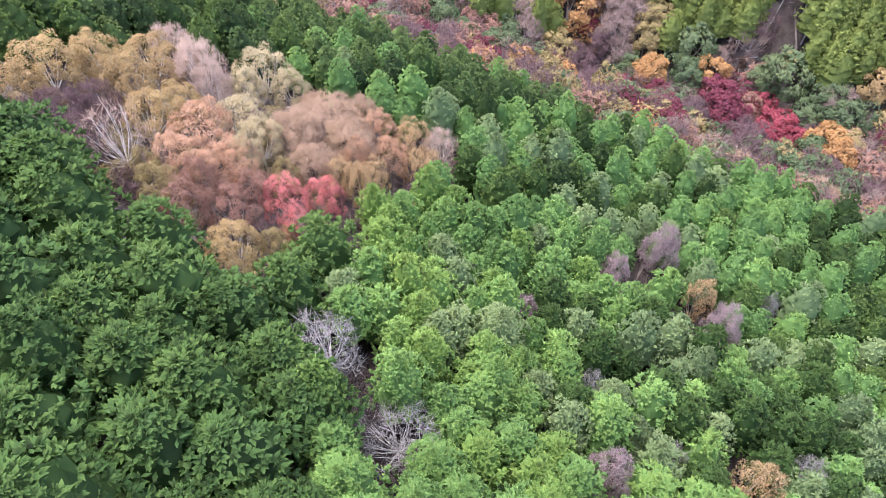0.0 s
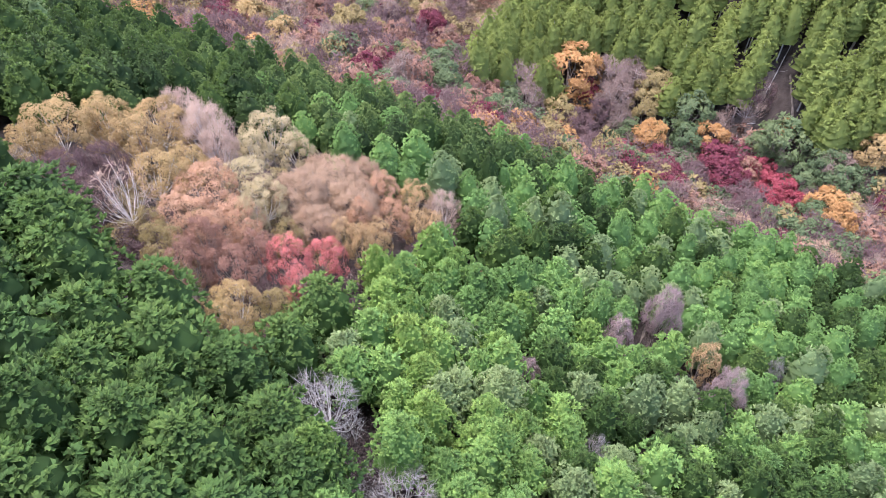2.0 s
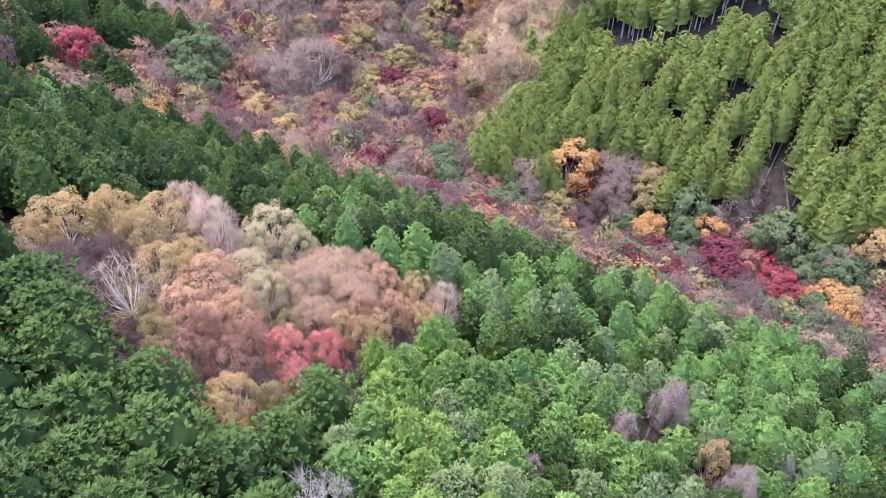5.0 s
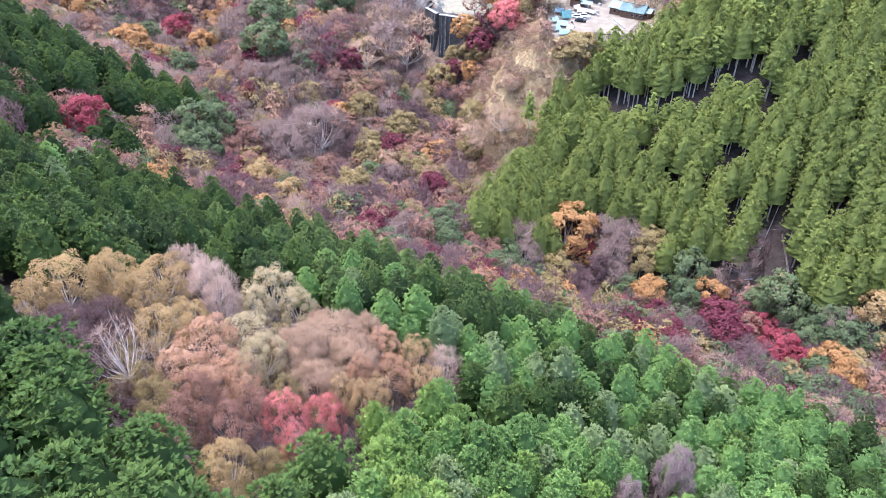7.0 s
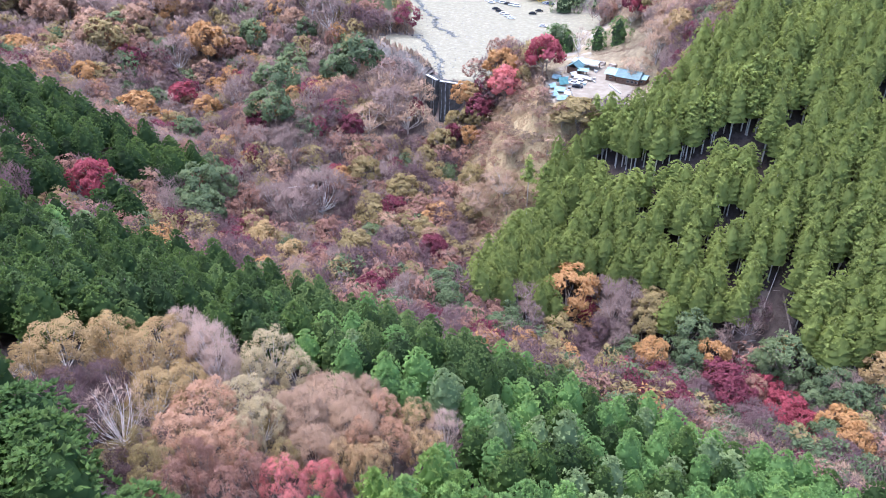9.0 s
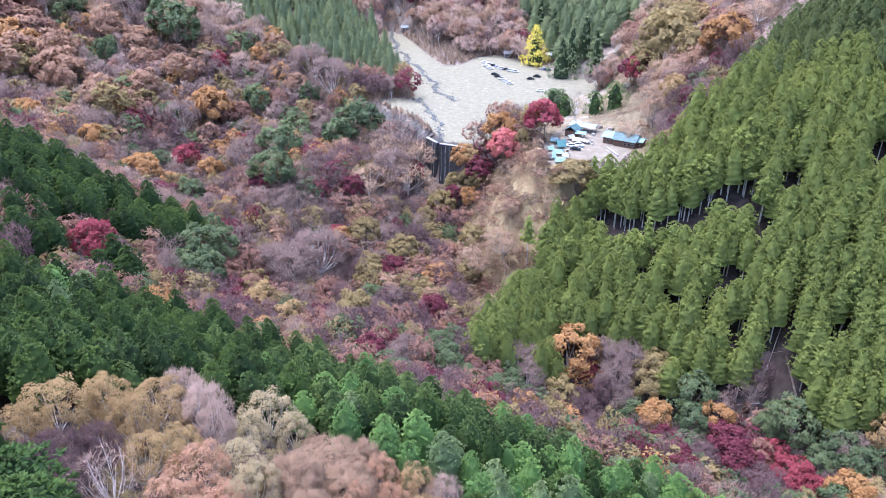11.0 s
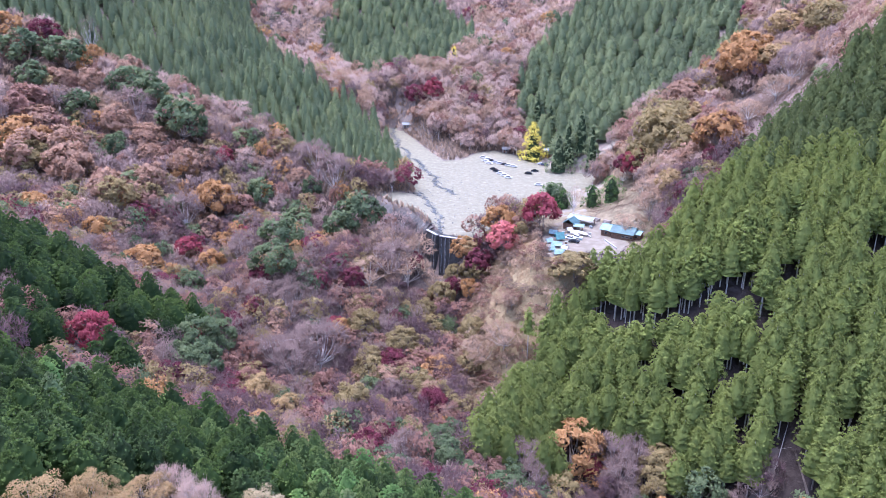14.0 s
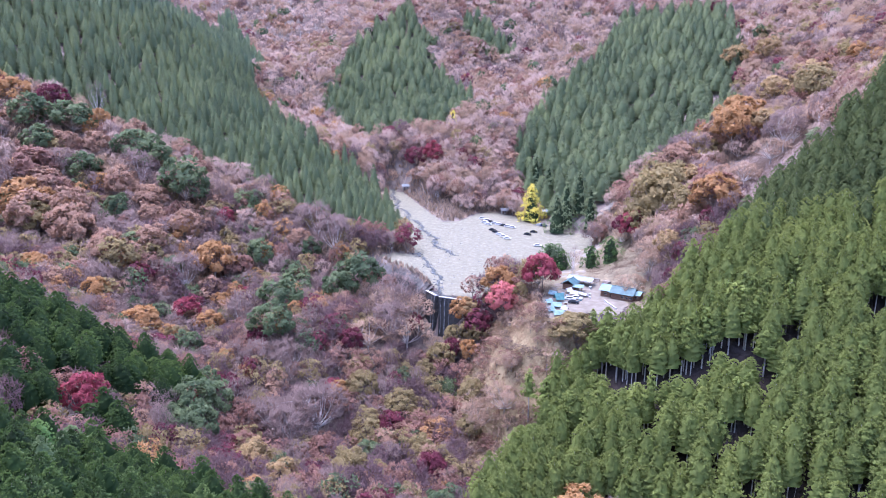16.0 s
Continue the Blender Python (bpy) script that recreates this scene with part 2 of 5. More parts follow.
GAPS = [(67.7, 212.7), (75.2, 204.1), (90.5, 201.9), (94.3, 201.7), (30.1, 227.1), (35.9, 224.9), (144.6, 225.3), (149.1, 225.2), (120.6, 232.7), (115.0, 222.8), (104.1, 212.1), (117.3, 178.6), (127.3, 201.9), (85.1, 196.8), (91.3, 187.2), (62.4, 231.3), (43.0, 217.1)]
WEDGE = [(112, 192), (107.3, 188.0), (100.5, 180.7), (94, 170), (104, 166), (105, 179.8)]
PLUNGE = [(-42, 368), (-34, 363), (-24, 349), (-12, 336), (-3, 313), (0, 306), (13, 300), (25, 299), (24, 296), (10, 294), (3, 286), (-5, 284), (-12, 300), (-20, 322), (-30, 340), (-44, 354)]
ARM = [(-46, 523), (-42, 470), (-32, 430), (-25, 400), (-18, 372), (-8, 390), (2, 427), (14, 425), (26, 446), (8, 452), (-8, 470), (-26, 520)]
YARD_BANK = [(30, 236), (36, 252), (44, 266), (60, 266), (80, 260), (84, 246), (70, 240), (54, 240), (42, 238)]
FALL_POOL = [(-7, 313), (4, 306), (4, 298), (-9, 298)]
# single trees, each row: x, y, crown width
TAN_N_TREES = [(-54.4, 78.3, 10.6), (-54.7, 72.1, 7.0), (-53.0, 88.9, 8.5), (-46.0, 90.6, 12.0), (-45.4, 81.1, 8.8), (-40.5, 74.6, 8.8), (-38.8, 80.8, 7.4), (-50.6, 83.4, 7.3), (-25.2, 51.8, 7.2), (-24.8, 47.1, 5.8)]
CREAM_N_TREES = [(-30.7, 82.0, 8.8), (-27.0, 76.2, 8.0), (-30.5, 98.0, 10.0), (-32.4, 91.5, 7.0), (-25.4, 94.1, 7.2), (-27.7, 70.7, 5.1)]
OLIVE_N_TREES = [(-35.4, 59.7, 5.8), (-38.6, 63.5, 4.7), (-34.8, 55.6, 5.0), (-21.4, 55.6, 4.9), (-22.1, 44.4, 4.1), (-22.5, 69.4, 5.2)]
PALE_N_TREES = [(-46.1, 99.7, 7.0), (-38.8, 91.3, 9.5), (-42.1, 97.6, 5.8), (0.2, 88.1, 7.0), (-35.7, 87.3, 6.8)]
FAWN_N_TREES = [(-19.2, 88.6, 12.0), (-22.5, 80.4, 9.6), (-14.9, 82.5, 9.5), (-19.4, 74.5, 7.9), (-13.8, 92.3, 7.5)]
PEACH_N_TREES = [(-34.4, 74.6, 10.4), (-35.4, 67.1, 7.8), (-29.2, 69.5, 8.3), (-31.5, 64.8, 6.5), (-10.5, 88.0, 7.4), (-8.4, 82.6, 7.0), (-12.8, 78.6, 5.6)]
RUST_N_TREES = [(-27.2, 58.6, 7.7), (-31.3, 55.5, 6.3), (-25.2, 64.2, 6.0), (-30.9, 61.3, 5.9)]
GOLD_N_TREES = [(-4.8, 88.4, 6.5), (-10.3, 76.2, 5.1), (-1.5, 82.5, 4.8), (-12.2, 72.4, 5.3), (-15.8, 73.3, 5.4), (-4.2, 82.1, 4.8)]
GOLD_W_TREES = [(43.2, 62.6, 5.8), (40.4, 28.7, 6.6), (6.3, 76.7, 2.4)]
PLUM_W_TREES = [(37.6, 70.8, 6.7), (12.4, 54.0, 4.1), (44.6, 55.9, 6.1), (19.4, 27.3, 5.7), (28.7, 65.4, 5.5)]
RED_N_TREES = [(-21.4, 63.2, 6.4), (-16.8, 66.6, 6.3), (-19.1, 59.0, 4.3)]
PLUM_N_TREES = [(-49.5, 69.4, 7.1), (-46.3, 65.7, 6.2), (-51.3, 65.9, 5.0), (-47.0, 74.1, 6.1)]
DEAD_N_TREES = [(-42.4, 66.5, 9.4), (-13.4, 38.4, 9.2), (-4.6, 28.7, 9.1), (20.6, 41.8, 4.2), (30.4, 32.6, 4.2), (-18.2, 58.5, 3.4), (56.4, 63.6, 3.6), (50.7, 32.0, 5.7)]
CRIMSON_TREES = [(94.7, 360.8, 12.0), (-19.6, 156.3, 9.2), (-15.5, 167.6, 8.1), (-3.6, 205.3, 9.6), (62.8, 156.5, 8.7), (59.4, 139.3, 8.3), (79.4, 154.3, 12.4), (77.2, 142.6, 13.5), (74.7, 153.6, 7.4), (56.4, 125.7, 8.5), (-16.8, 187.6, 5.4), (-243.5, 453.2, 18.4), (-57.9, 308.9, 7.9), (-75.7, 271.8, 9.6), (-82.9, 241.1, 5.8), (-38.2, 275.3, 11.4), (-12.3, 301.9, 7.7), (-3.2, 201.0, 9.4), (4.1, 286.2, 7.4), (15.8, 287.6, 11.7), (-19.7, 513.1, 15.6), (-41.1, 557.2, 10.7)]
RED_TREES = [(93.0, 152.6, 9.1), (93.7, 142.8, 12.3), (89.0, 137.5, 10.3), (96.4, 136.3, 9.0), (54.0, 163.5, 7.1), (47.4, 186.7, 7.6), (50.2, 165.0, 6.3), (-118.1, 378.8, 9.7), (-114.9, 301.9, 12.2), (-95.8, 324.9, 8.5), (-97.2, 177.0, 12.3), (-86.7, 222.9, 7.1), (-41.9, 250.4, 7.6), (40.5, 284.5, 14.6), (43.5, 294.0, 11.0), (-7.5, 508.2, 14.7), (96.0, 349.6, 13.3)]
PLUM_TREES = [(43.9, 169.9, 10.8), (50.1, 178.7, 11.1), (40.1, 174.0, 10.9), (45.3, 163.4, 8.8), (25.5, 139.1, 7.4), (76.9, 127.4, 12.5), (92.8, 113.9, 9.3), (-25.1, 170.7, 11.5), (-22.1, 189.4, 10.7), (67.1, 139.7, 9.7)]
RUST_TREES = [(9.5, 182.2, 9.7), (8.3, 165.1, 6.9), (14.3, 168.4, 7.1), (88.5, 152.4, 9.4), (-5.9, 151.3, 6.8), (-224.7, 387.4, 25.2), (-212.0, 379.6, 17.5), (-100.4, 343.8, 11.8), (121.8, 313.4, 20.3), (-40.0, 212.1, 9.9), (-65.0, 208.3, 9.9), (90.6, 400.2, 7.3)]
GOLD_TREES = [(170.5, 419.4, 27.0), (119.1, 306.8, 18.0), (40.6, 188.5, 18.0), (62.7, 165.9, 11.1), (80.1, 164.7, 11.0), (102.0, 131.9, 12.0), (101.0, 124.6, 10.0), (101.9, 164.0, 6.0), (-265.6, 446.6, 20.7), (-214.2, 448.3, 13.5), (-218.4, 367.8, 25.9), (-133.9, 358.0, 14.0), (-112.1, 336.0, 19.0), (-103.9, 315.5, 8.3), (-183.5, 307.0, 12.3), (-84.8, 258.6, 8.0), (-103.2, 296.0, 11.6), (-149.3, 291.6, 10.9), (-39.4, 248.5, 8.9), (11.4, 281.1, 8.3), (24.3, 297.3, 13.6), (183.6, 443.1, 28.7), (256.8, 454.4, 12.5), (-126.3, 280.8, 15.0), (8.6, 295.4, 10.5), (-232.6, 424.7, 9.3)]
EVERGREEN_TREES = [(0.9, 161.7, 11.1), (3.1, 178.7, 10.3), (-2.3, 171.2, 9.9), (7.1, 155.7, 8.1), (14.8, 152.7, 10.1), (75.7, 171.7, 12.9), (73.0, 163.4, 11.2), (98.1, 157.9, 14.7), (93.7, 159.7, 10.2), (101.8, 146.1, 10.8), (107.9, 147.5, 10.9), (109.2, 140.5, 11.0), (96.6, 128.0, 10.0), (57.3, 171.6, 9.1), (19.8, 171.7, 8.6), (-244.6, 430.2, 23.7), (-223.9, 435.5, 23.4), (-233.6, 413.6, 19.0), (-202.4, 400.1, 18.0), (-182.0, 421.5, 24.3), (-169.7, 416.3, 20.2), (-141.8, 387.8, 26.7), (-171.6, 369.5, 13.2), (-102.3, 265.2, 12.1), (-82.3, 213.2, 16.1), (-78.0, 223.7, 12.5), (-82.1, 199.0, 11.5), (-76.6, 202.2, 13.5), (-71.7, 301.7, 19.8), (-70.4, 274.5, 18.3), (-39.9, 334.3, 21.3), (-50.1, 327.4, 16.1)]
EVERGREEN_TREES_B = [(-93.9, 352.5, 13.2), (-70.1, 365.2, 11.0), (-25.3, 214.5, 9.0), (-84.1, 233.0, 9.7), (-173.5, 319.8, 10.7), (54.4, 336.3, 10.1)]
OLIVE_TREES = [(4.5, 291.0, 8.0), (9.6, 233.5, 8.6), (109.2, 354.6, 25.0), (98.8, 346.1, 16.0), (113.5, 328.8, 16.0), (11.5, 288.3, 8.6), (16.2, 285.0, 8.0), (35.5, 175.3, 12.9), (65.8, 182.3, 12.4), (28.9, 160.2, 10.0), (63.5, 178.1, 11.2), (106.9, 130.0, 10.3), (-206.3, 352.5, 21.5), (-149.3, 315.3, 17.2), (11.3, 248.9, 10.0), (-31.0, 250.1, 12.9), (-15.6, 246.0, 12.7), (-27.3, 234.4, 10.2), (-0.8, 281.6, 11.7), (-7.3, 272.3, 9.5), (-28.0, 192.6, 12.3), (-3.4, 300.6, 6.7), (-20.0, 198.4, 7.5), (116.5, 373.1, 24.6), (103.4, 356.8, 20.5), (124.6, 380.8, 19.4), (217.4, 425.3, 22.8), (32.3, 281.3, 6.4), (-7.3, 216.6, 10.0), (-162.0, 420.4, 10.8)]
GREY_TREES = [(24.3, 182.8, 12.6), (-10.1, 161.8, 9.5), (54.6, 182.8, 15.0), (53.4, 187.6, 13.2), (25.2, 172.6, 10.5), (59.4, 186.4, 13.2), (109.9, 146.1, 10.8), (84.3, 170.1, 7.5), (54.6, 176.2, 11.1), (49.6, 192.4, 9.5), (-213.8, 397.6, 18.1), (-233.4, 380.6, 21.5), (-44.9, 230.0, 22.1), (-51.0, 220.6, 16.4), (-21.7, 311.4, 21.0), (-23.2, 294.6, 19.6), (-58.8, 371.2, 21.6), (-69.8, 383.4, 18.4), (152.8, 430.9, 22.0), (162.1, 339.0, 18.0), (-88.6, 298.1, 15.7), (-171.5, 401.6, 21.1), (-121.7, 323.6, 17.1), (-60.0, 226.6, 14.6)]
TAN_TREES = [(130.7, 377.7, 18.0), (185.2, 410.0, 20.0), (156.7, 433.5, 16.0), (229.8, 453.1, 22.0), (212.6, 463.2, 22.0), (95.2, 290.1, 12.0), (11.9, 294.3, 9.5), (21.4, 294.1, 9.0), (118.3, 146.2, 10.9), (238.3, 538.6, 18.7), (221.3, 556.6, 19.1), (-56.8, 191.6, 11.0), (-45.2, 178.3, 10.3)]
SHRUB_TREES = [(-3.5, 293.5, 8.0), (0.5, 289.0, 8.5), (8.0, 287.0, 8.0), (21.9, 236.0, 15.0), (25.3, 244.2, 8.0), (-6.8, 301.0, 8.0), (152.6, 331.4, 17.0), (139.4, 325.9, 15.0), (141.9, 393.6, 16.0), (169.1, 345.2, 15.0), (88.7, 290.5, 11.0), (-21.5, 308.0, 20.8), (-11.6, 306.6, 18.1), (-29.4, 309.6, 15.7), (-35.2, 328.3, 16.6), (-15.8, 294.4, 22.6), (-32.1, 284.7, 19.5), (12.8, 236.9, 14.9), (78.9, 283.6, 12.1), (86.6, 286.5, 13.5), (93.2, 294.2, 12.6), (87.9, 300.4, 11.5), (102.2, 308.4, 13.2), (91.8, 355.3, 10.8), (48.0, 128.6, 8.1), (53.0, 125.9, 7.3), (61.1, 118.0, 8.6), (67.4, 118.9, 7.4), (70.2, 113.6, 8.6), (75.9, 113.4, 7.4), (77.7, 108.6, 8.6), (82.0, 105.8, 8.6), (84.2, 101.6, 9.9), (87.4, 97.3, 8.4), (58.4, 124.4, 5.9), (-21.6, 153.8, 7.6), (-27.2, 152.4, 9.0), (-3.6, 150.4, 6.0), (-35.1, 163.1, 8.0), (-41.5, 165.1, 9.6), (-51.4, 167.9, 9.8)]
PEACH_TREES = [(-208.3, 353.0, 24.0), (-186.3, 345.6, 22.0), (-216.2, 380.9, 22.0), (-177.4, 388.7, 17.2), (-132.6, 359.1, 16.0), (-158.2, 378.6, 18.0), (-253.2, 431.3, 17.9), (-219.9, 418.7, 15.1), (-205.3, 422.5, 15.0), (-188.6, 439.3, 17.2), (-173.5, 390.1, 13.7), (-193.3, 361.5, 19.9), (-177.0, 338.9, 15.6), (-152.2, 365.2, 12.8), (-142.9, 339.6, 15.0), (-156.6, 320.7, 17.5), (-77.0, 371.3, 12.4), (-45.6, 360.9, 9.0), (167.3, 434.8, 18.6), (138.0, 414.8, 21.1)]
PALE_TREES = [(46.9, 289.3, 11.0), (60.9, 318.7, 8.5), (-221.3, 463.2, 13.9)]
TOPIARY_TREES = [(82.0, 336.5, 9.1), (72.0, 333.7, 6.7)]


def inside(x, y, poly):
    x, y = np.asarray(x, float), np.asarray(y, float)
    hit = np.zeros(x.shape, bool)
    for (x0, y0), (x1, y1) in zip(poly, poly[1:] + poly[:1]):
        if y0 != y1:
            hit ^= ((y0 > y) != (y1 > y)) & (x < (x1 - x0) * (y - y0) / (y1 - y0) + x0)
    return hit


def away_from(x, y, poly):
    """Distance outside a plan outline, 0 within it."""
    d = np.full(x.shape, 1e9)
    for (x0, y0), (x1, y1) in zip(poly, poly[1:] + poly[:1]):
        dx, dy = x1 - x0, y1 - y0
        s = np.clip(((x - x0) * dx + (y - y0) * dy) / (dx * dx + dy * dy + 1e-9), 0, 1)
        d = np.minimum(d, np.hypot(x - x0 - s * dx, y - y0 - s * dy))
    return np.where(inside(x, y, poly), 0, d)


def levelled(x, y, z, poly, level, edge=0.0, fall=5.0):
    w = np.clip(1 - (away_from(x, y, poly) - edge) / fall, 0, 1)
    return z + w * w * (3 - 2 * w) * (level - z)


def ground_z(x, y):
    """Height of the ground: a smooth plate through the skeleton, with the gravel bed and the yard levelled into it."""
    x, y = np.asarray(x, float), np.asarray(y, float)
    flat_x, flat_y = x.ravel(), y.ravel()
    r2 = (flat_x[:, None] - SPOTS[:, 0]) ** 2 + (flat_y[:, None] - SPOTS[:, 1]) ** 2
    z = 0.5 * r2 * np.log(r2 + 1e-9) @ WEIGHTS[:-3] + WEIGHTS[-3] + flat_x * WEIGHTS[-2] + flat_y * WEIGHTS[-1]
    front = (flat_y < 366) & (flat_x < 26)
    z = levelled(flat_x, flat_y, z, GRAVEL, 2.2 + 0.055 * (flat_y - 310), np.where(front, 1.5, 0.0), np.where(front, 2.0, 14.0))
    return levelled(flat_x, flat_y, z, YARD, 9.0, 0.0, 14.0 + 22.0 * np.clip((50 - flat_x) / 12, 0, 1)).reshape(x.shape)


def mesh_of(name, v, f, mats, tint=None, slot=None, facing=None):
    """A mesh from numpy arrays: f is (n, 3) or (n, 4)."""
    me = bpy.data.meshes.new(name)
    v, f = np.asarray(v, np.float32), np.asarray(f, np.int32)
    k = f.shape[1]
    me.vertices.add(len(v))
    me.vertices.foreach_set("co", v.ravel())
    me.loops.add(f.size)
    me.loops.foreach_set("vertex_index", f.ravel())
    me.polygons.add(len(f))
    me.polygons.foreach_set("loop_start", np.arange(0, f.size, k, dtype=np.int32))
    for m in mats:
        me.materials.append(m)
    if slot is not None:
        me.polygons.foreach_set("material_index", np.asarray(slot, np.int32))
    me.update(calc_edges=True)
    if tint is not None:
        me.attributes.new("tint", "FLOAT", "POINT").data.foreach_set("value", np.asarray(tint, np.float32))
    if facing is not None:
        me.attributes.new("facing", "FLOAT_VECTOR", "POINT").data.foreach_set("vector", np.asarray(facing, np.float32).ravel())
    return me


def grid_faces(nx, ny):
    i = np.arange(nx * ny).reshape(ny, nx)
    return np.stack([i[:-1, :-1], i[:-1, 1:], i[1:, 1:], i[1:, :-1]], -1).reshape(-1, 4)


gx = np.r_[-3000, -2200, -1600, -1200, -900, np.arange(-700, -100, 10.0), np.arange(-100, -44, 4.0), np.arange(-44, 40, 2.0), np.arange(40, 200, 4.0), np.arange(200, 701, 10.0), 900, 1200, 1600, 2200, 3000]
gy = np.r_[-3000, -2000, -1300, -800, -500, np.arange(-300, 0, 10.0), np.arange(0, 280, 4.0), np.arange(280, 372, 2.0), np.arange(372, 500, 4.0), np.arange(500, 1301, 10.0), 1600, 2000, 2600, 3400, 4400]
X, Y = np.meshgrid(gx, gy)
Z = ground_z(X, Y)
rough = np.random.default_rng(3)
Z = Z + np.where(np.abs(X) < 700, rough.normal(0, 0.35, X.shape), 0) * (sum(inside(X, Y, p) for p in (GRAVEL, YARD, GRASS, BROWN, CLEARING)) == 0)
m, nt, b = nodes("leaf_litter_soil", 0.95)
nt.links.new(ramp(nt, noise_node(nt, 0.15, 8.0), [(0.3, (0.120, 0.096, 0.084)), (0.5, (0.175, 0.142, 0.126)), (0.7, (0.24, 0.20, 0.178))]), b.inputs["Base Color"])
bump(nt, b, noise_node(nt, 1.5, 6.0), 0.8, 0.4)
ground = new("ground", mesh_of("ground", np.stack([X, Y, Z], -1).reshape(-1, 3), grid_faces(len(gx), len(gy)), [m]))
tagged(ground, "steep mountain ground of brown soil and leaf litter", "ground", kind="structure")


def sheet(name, poly, lift, step, mat, label, category, uneven=0.12):
    """A thin drape of loose material over the ground inside a plan outline."""
    px, py = np.array(poly).T
    ax, ay = np.arange(px.min(), px.max() + step, step), np.arange(py.min(), py.max() + step, step)
    sx, sy = np.meshgrid(ax, ay)
    r = np.random.default_rng(5)
    z = ground_z(sx, sy) + lift + r.normal(0, uneven, sx.shape)
    f = grid_faces(len(ax), len(ay))
    v = np.stack([sx, sy, z], -1).reshape(-1, 3)
    c = v[f].mean(1)
    f = f[inside(c[:, 0], c[:, 1], poly)]
    loose = np.unique(f)
    loose = loose[~inside(v[loose, 0], v[loose, 1], poly)]
    best, spot = np.full(len(loose), 1e9), v[loose, :2].copy()
    for (x0, y0), (x1, y1) in zip(poly, poly[1:] + poly[:1]):
        dx, dy = x1 - x0, y1 - y0
        s = np.clip(((v[loose, 0] - x0) * dx + (v[loose, 1] - y0) * dy) / (dx * dx + dy * dy + 1e-9), 0, 1)
        q = np.stack([x0 + s * dx, y0 + s * dy], 1)
        d = np.hypot(*(q - v[loose, :2]).T)
        spot[d < best], best = q[d < best], np.minimum(d, best)
    v[loose, :2] = spot
    used = np.unique(f)
    back = np.zeros(len(v), int)
    back[used] = np.arange(len(used))
    ob = new(name, mesh_of(name, v[used], back[f], [mat]))
    return tagged(ob, label, category, kind="structure")


m, nt, b = nodes("pale_river_gravel", 0.9)
nt.links.new(ramp(nt, noise_node(nt, 0.5, 10.0), [(0.3, (0.166, 0.153, 0.112)), (0.6, (0.210, 0.194, 0.141)), (0.75, (0.265, 0.247, 0.184))]), b.inputs["Base Color"])
bump(nt, b, noise_node(nt, 2.0, 6.0), 0.7, 0.3)
sheet("gravel_bed", GRAVEL, 0.35, 1.2, m, "pale grey gravel bed of the stream above the dam", "gravel", 0.04)
m, nt, b = nodes("beige_yard_gravel", 0.95)
nt.links.new(ramp(nt, noise_node(nt, 0.4, 10.0), [(0.3, (0.158, 0.133, 0.104)), (0.6, (0.212, 0.183, 0.147)), (0.75, (0.26, 0.228, 0.188))]), b.inputs["Base Color"])
sheet("yard", YARD, 0.35, 1.5, m, "pale gravel yard round the huts", "yard", 0.03)

# ---------------------------------------------------------------- tree kit
def blades(at, out, length, width, rng, spread=0.35, face=None):
    """One tapered triangle at each place, along out. face: the way its flat side looks."""
    n = len(at)
    o = (out if face is None else face) + rng.normal(0, spread, (n, 3))
    o /= np.linalg.norm(o, axis=1, keepdims=True) + 1e-9
    d = out + rng.normal(0, 0.45, (n, 3))
    if face is not None:
        d -= 0.8 * (d * o).sum(1, keepdims=True) * o
    d /= np.linalg.norm(d, axis=1, keepdims=True) + 1e-9
    s = np.cross(o, d) if face is not None else np.cross(d, rng.normal(0, 1, (n, 3)))
    s /= np.linalg.norm(s, axis=1, keepdims=True) + 1e-9
    l = length * rng.uniform(0.6, 1.4, (n, 1))
    w = width * rng.uniform(0.7, 1.3, (n, 1))
    v = np.stack([at - d * l * 0.4 + s * w * 0.5, at - d * l * 0.4 - s * w * 0.5, at + d * l * 0.6], 1).reshape(-1, 3)
    nrm = np.cross(v[1::3] - v[0::3], v[2::3] - v[0::3])
    turn = np.where((nrm * o).sum(1) < 0)[0]
    f = np.arange(n * 3).reshape(-1, 3)
    f[turn] = f[turn][:, [0, 2, 1]]
    soft = o + rng.normal(0, 0.15, (n, 3))
    return v, f, np.repeat(rng.uniform(0, 1, n), 3), np.repeat(soft / np.linalg.norm(soft, axis=1, keepdims=True), 3, 0)


def tube(p, q, r0, r1, sides=5):
    p, q = np.asarray(p, float), np.asarray(q, float)
    d = q - p
    d = d / (np.linalg.norm(d) + 1e-9)
    s = np.cross(d, [0.31, 0.87, 0.38])
    s /= np.linalg.norm(s)
    u = np.cross(d, s)
    a = np.arange(sides) * 2 * math.pi / sides
    ring = np.cos(a)[:, None] * s + np.sin(a)[:, None] * u
    v = np.concatenate([p + ring * r0, q + ring * r1])
    i = np.arange(sides)
    j = (i + 1) % sides
    return v, np.concatenate([np.stack([i, j, j + sides], 1), np.stack([i, j + sides, i + sides], 1)])


def join(parts):
    """Arrays of several parts as one: corners, triangles, tint, facing."""
    v, f, t, o, off = [], [], [], [], 0
    for p in parts:
        n = len(p[0])
        v.append(p[0])
        f.append(p[1] + off)
        t.append(p[2] if len(p) > 2 else np.full(n, 0.4))
        o.append(p[3] if len(p) > 3 else np.zeros((n, 3)))
        off += n
    return np.concatenate(v), np.concatenate(f), np.concatenate(t), np.concatenate(o)


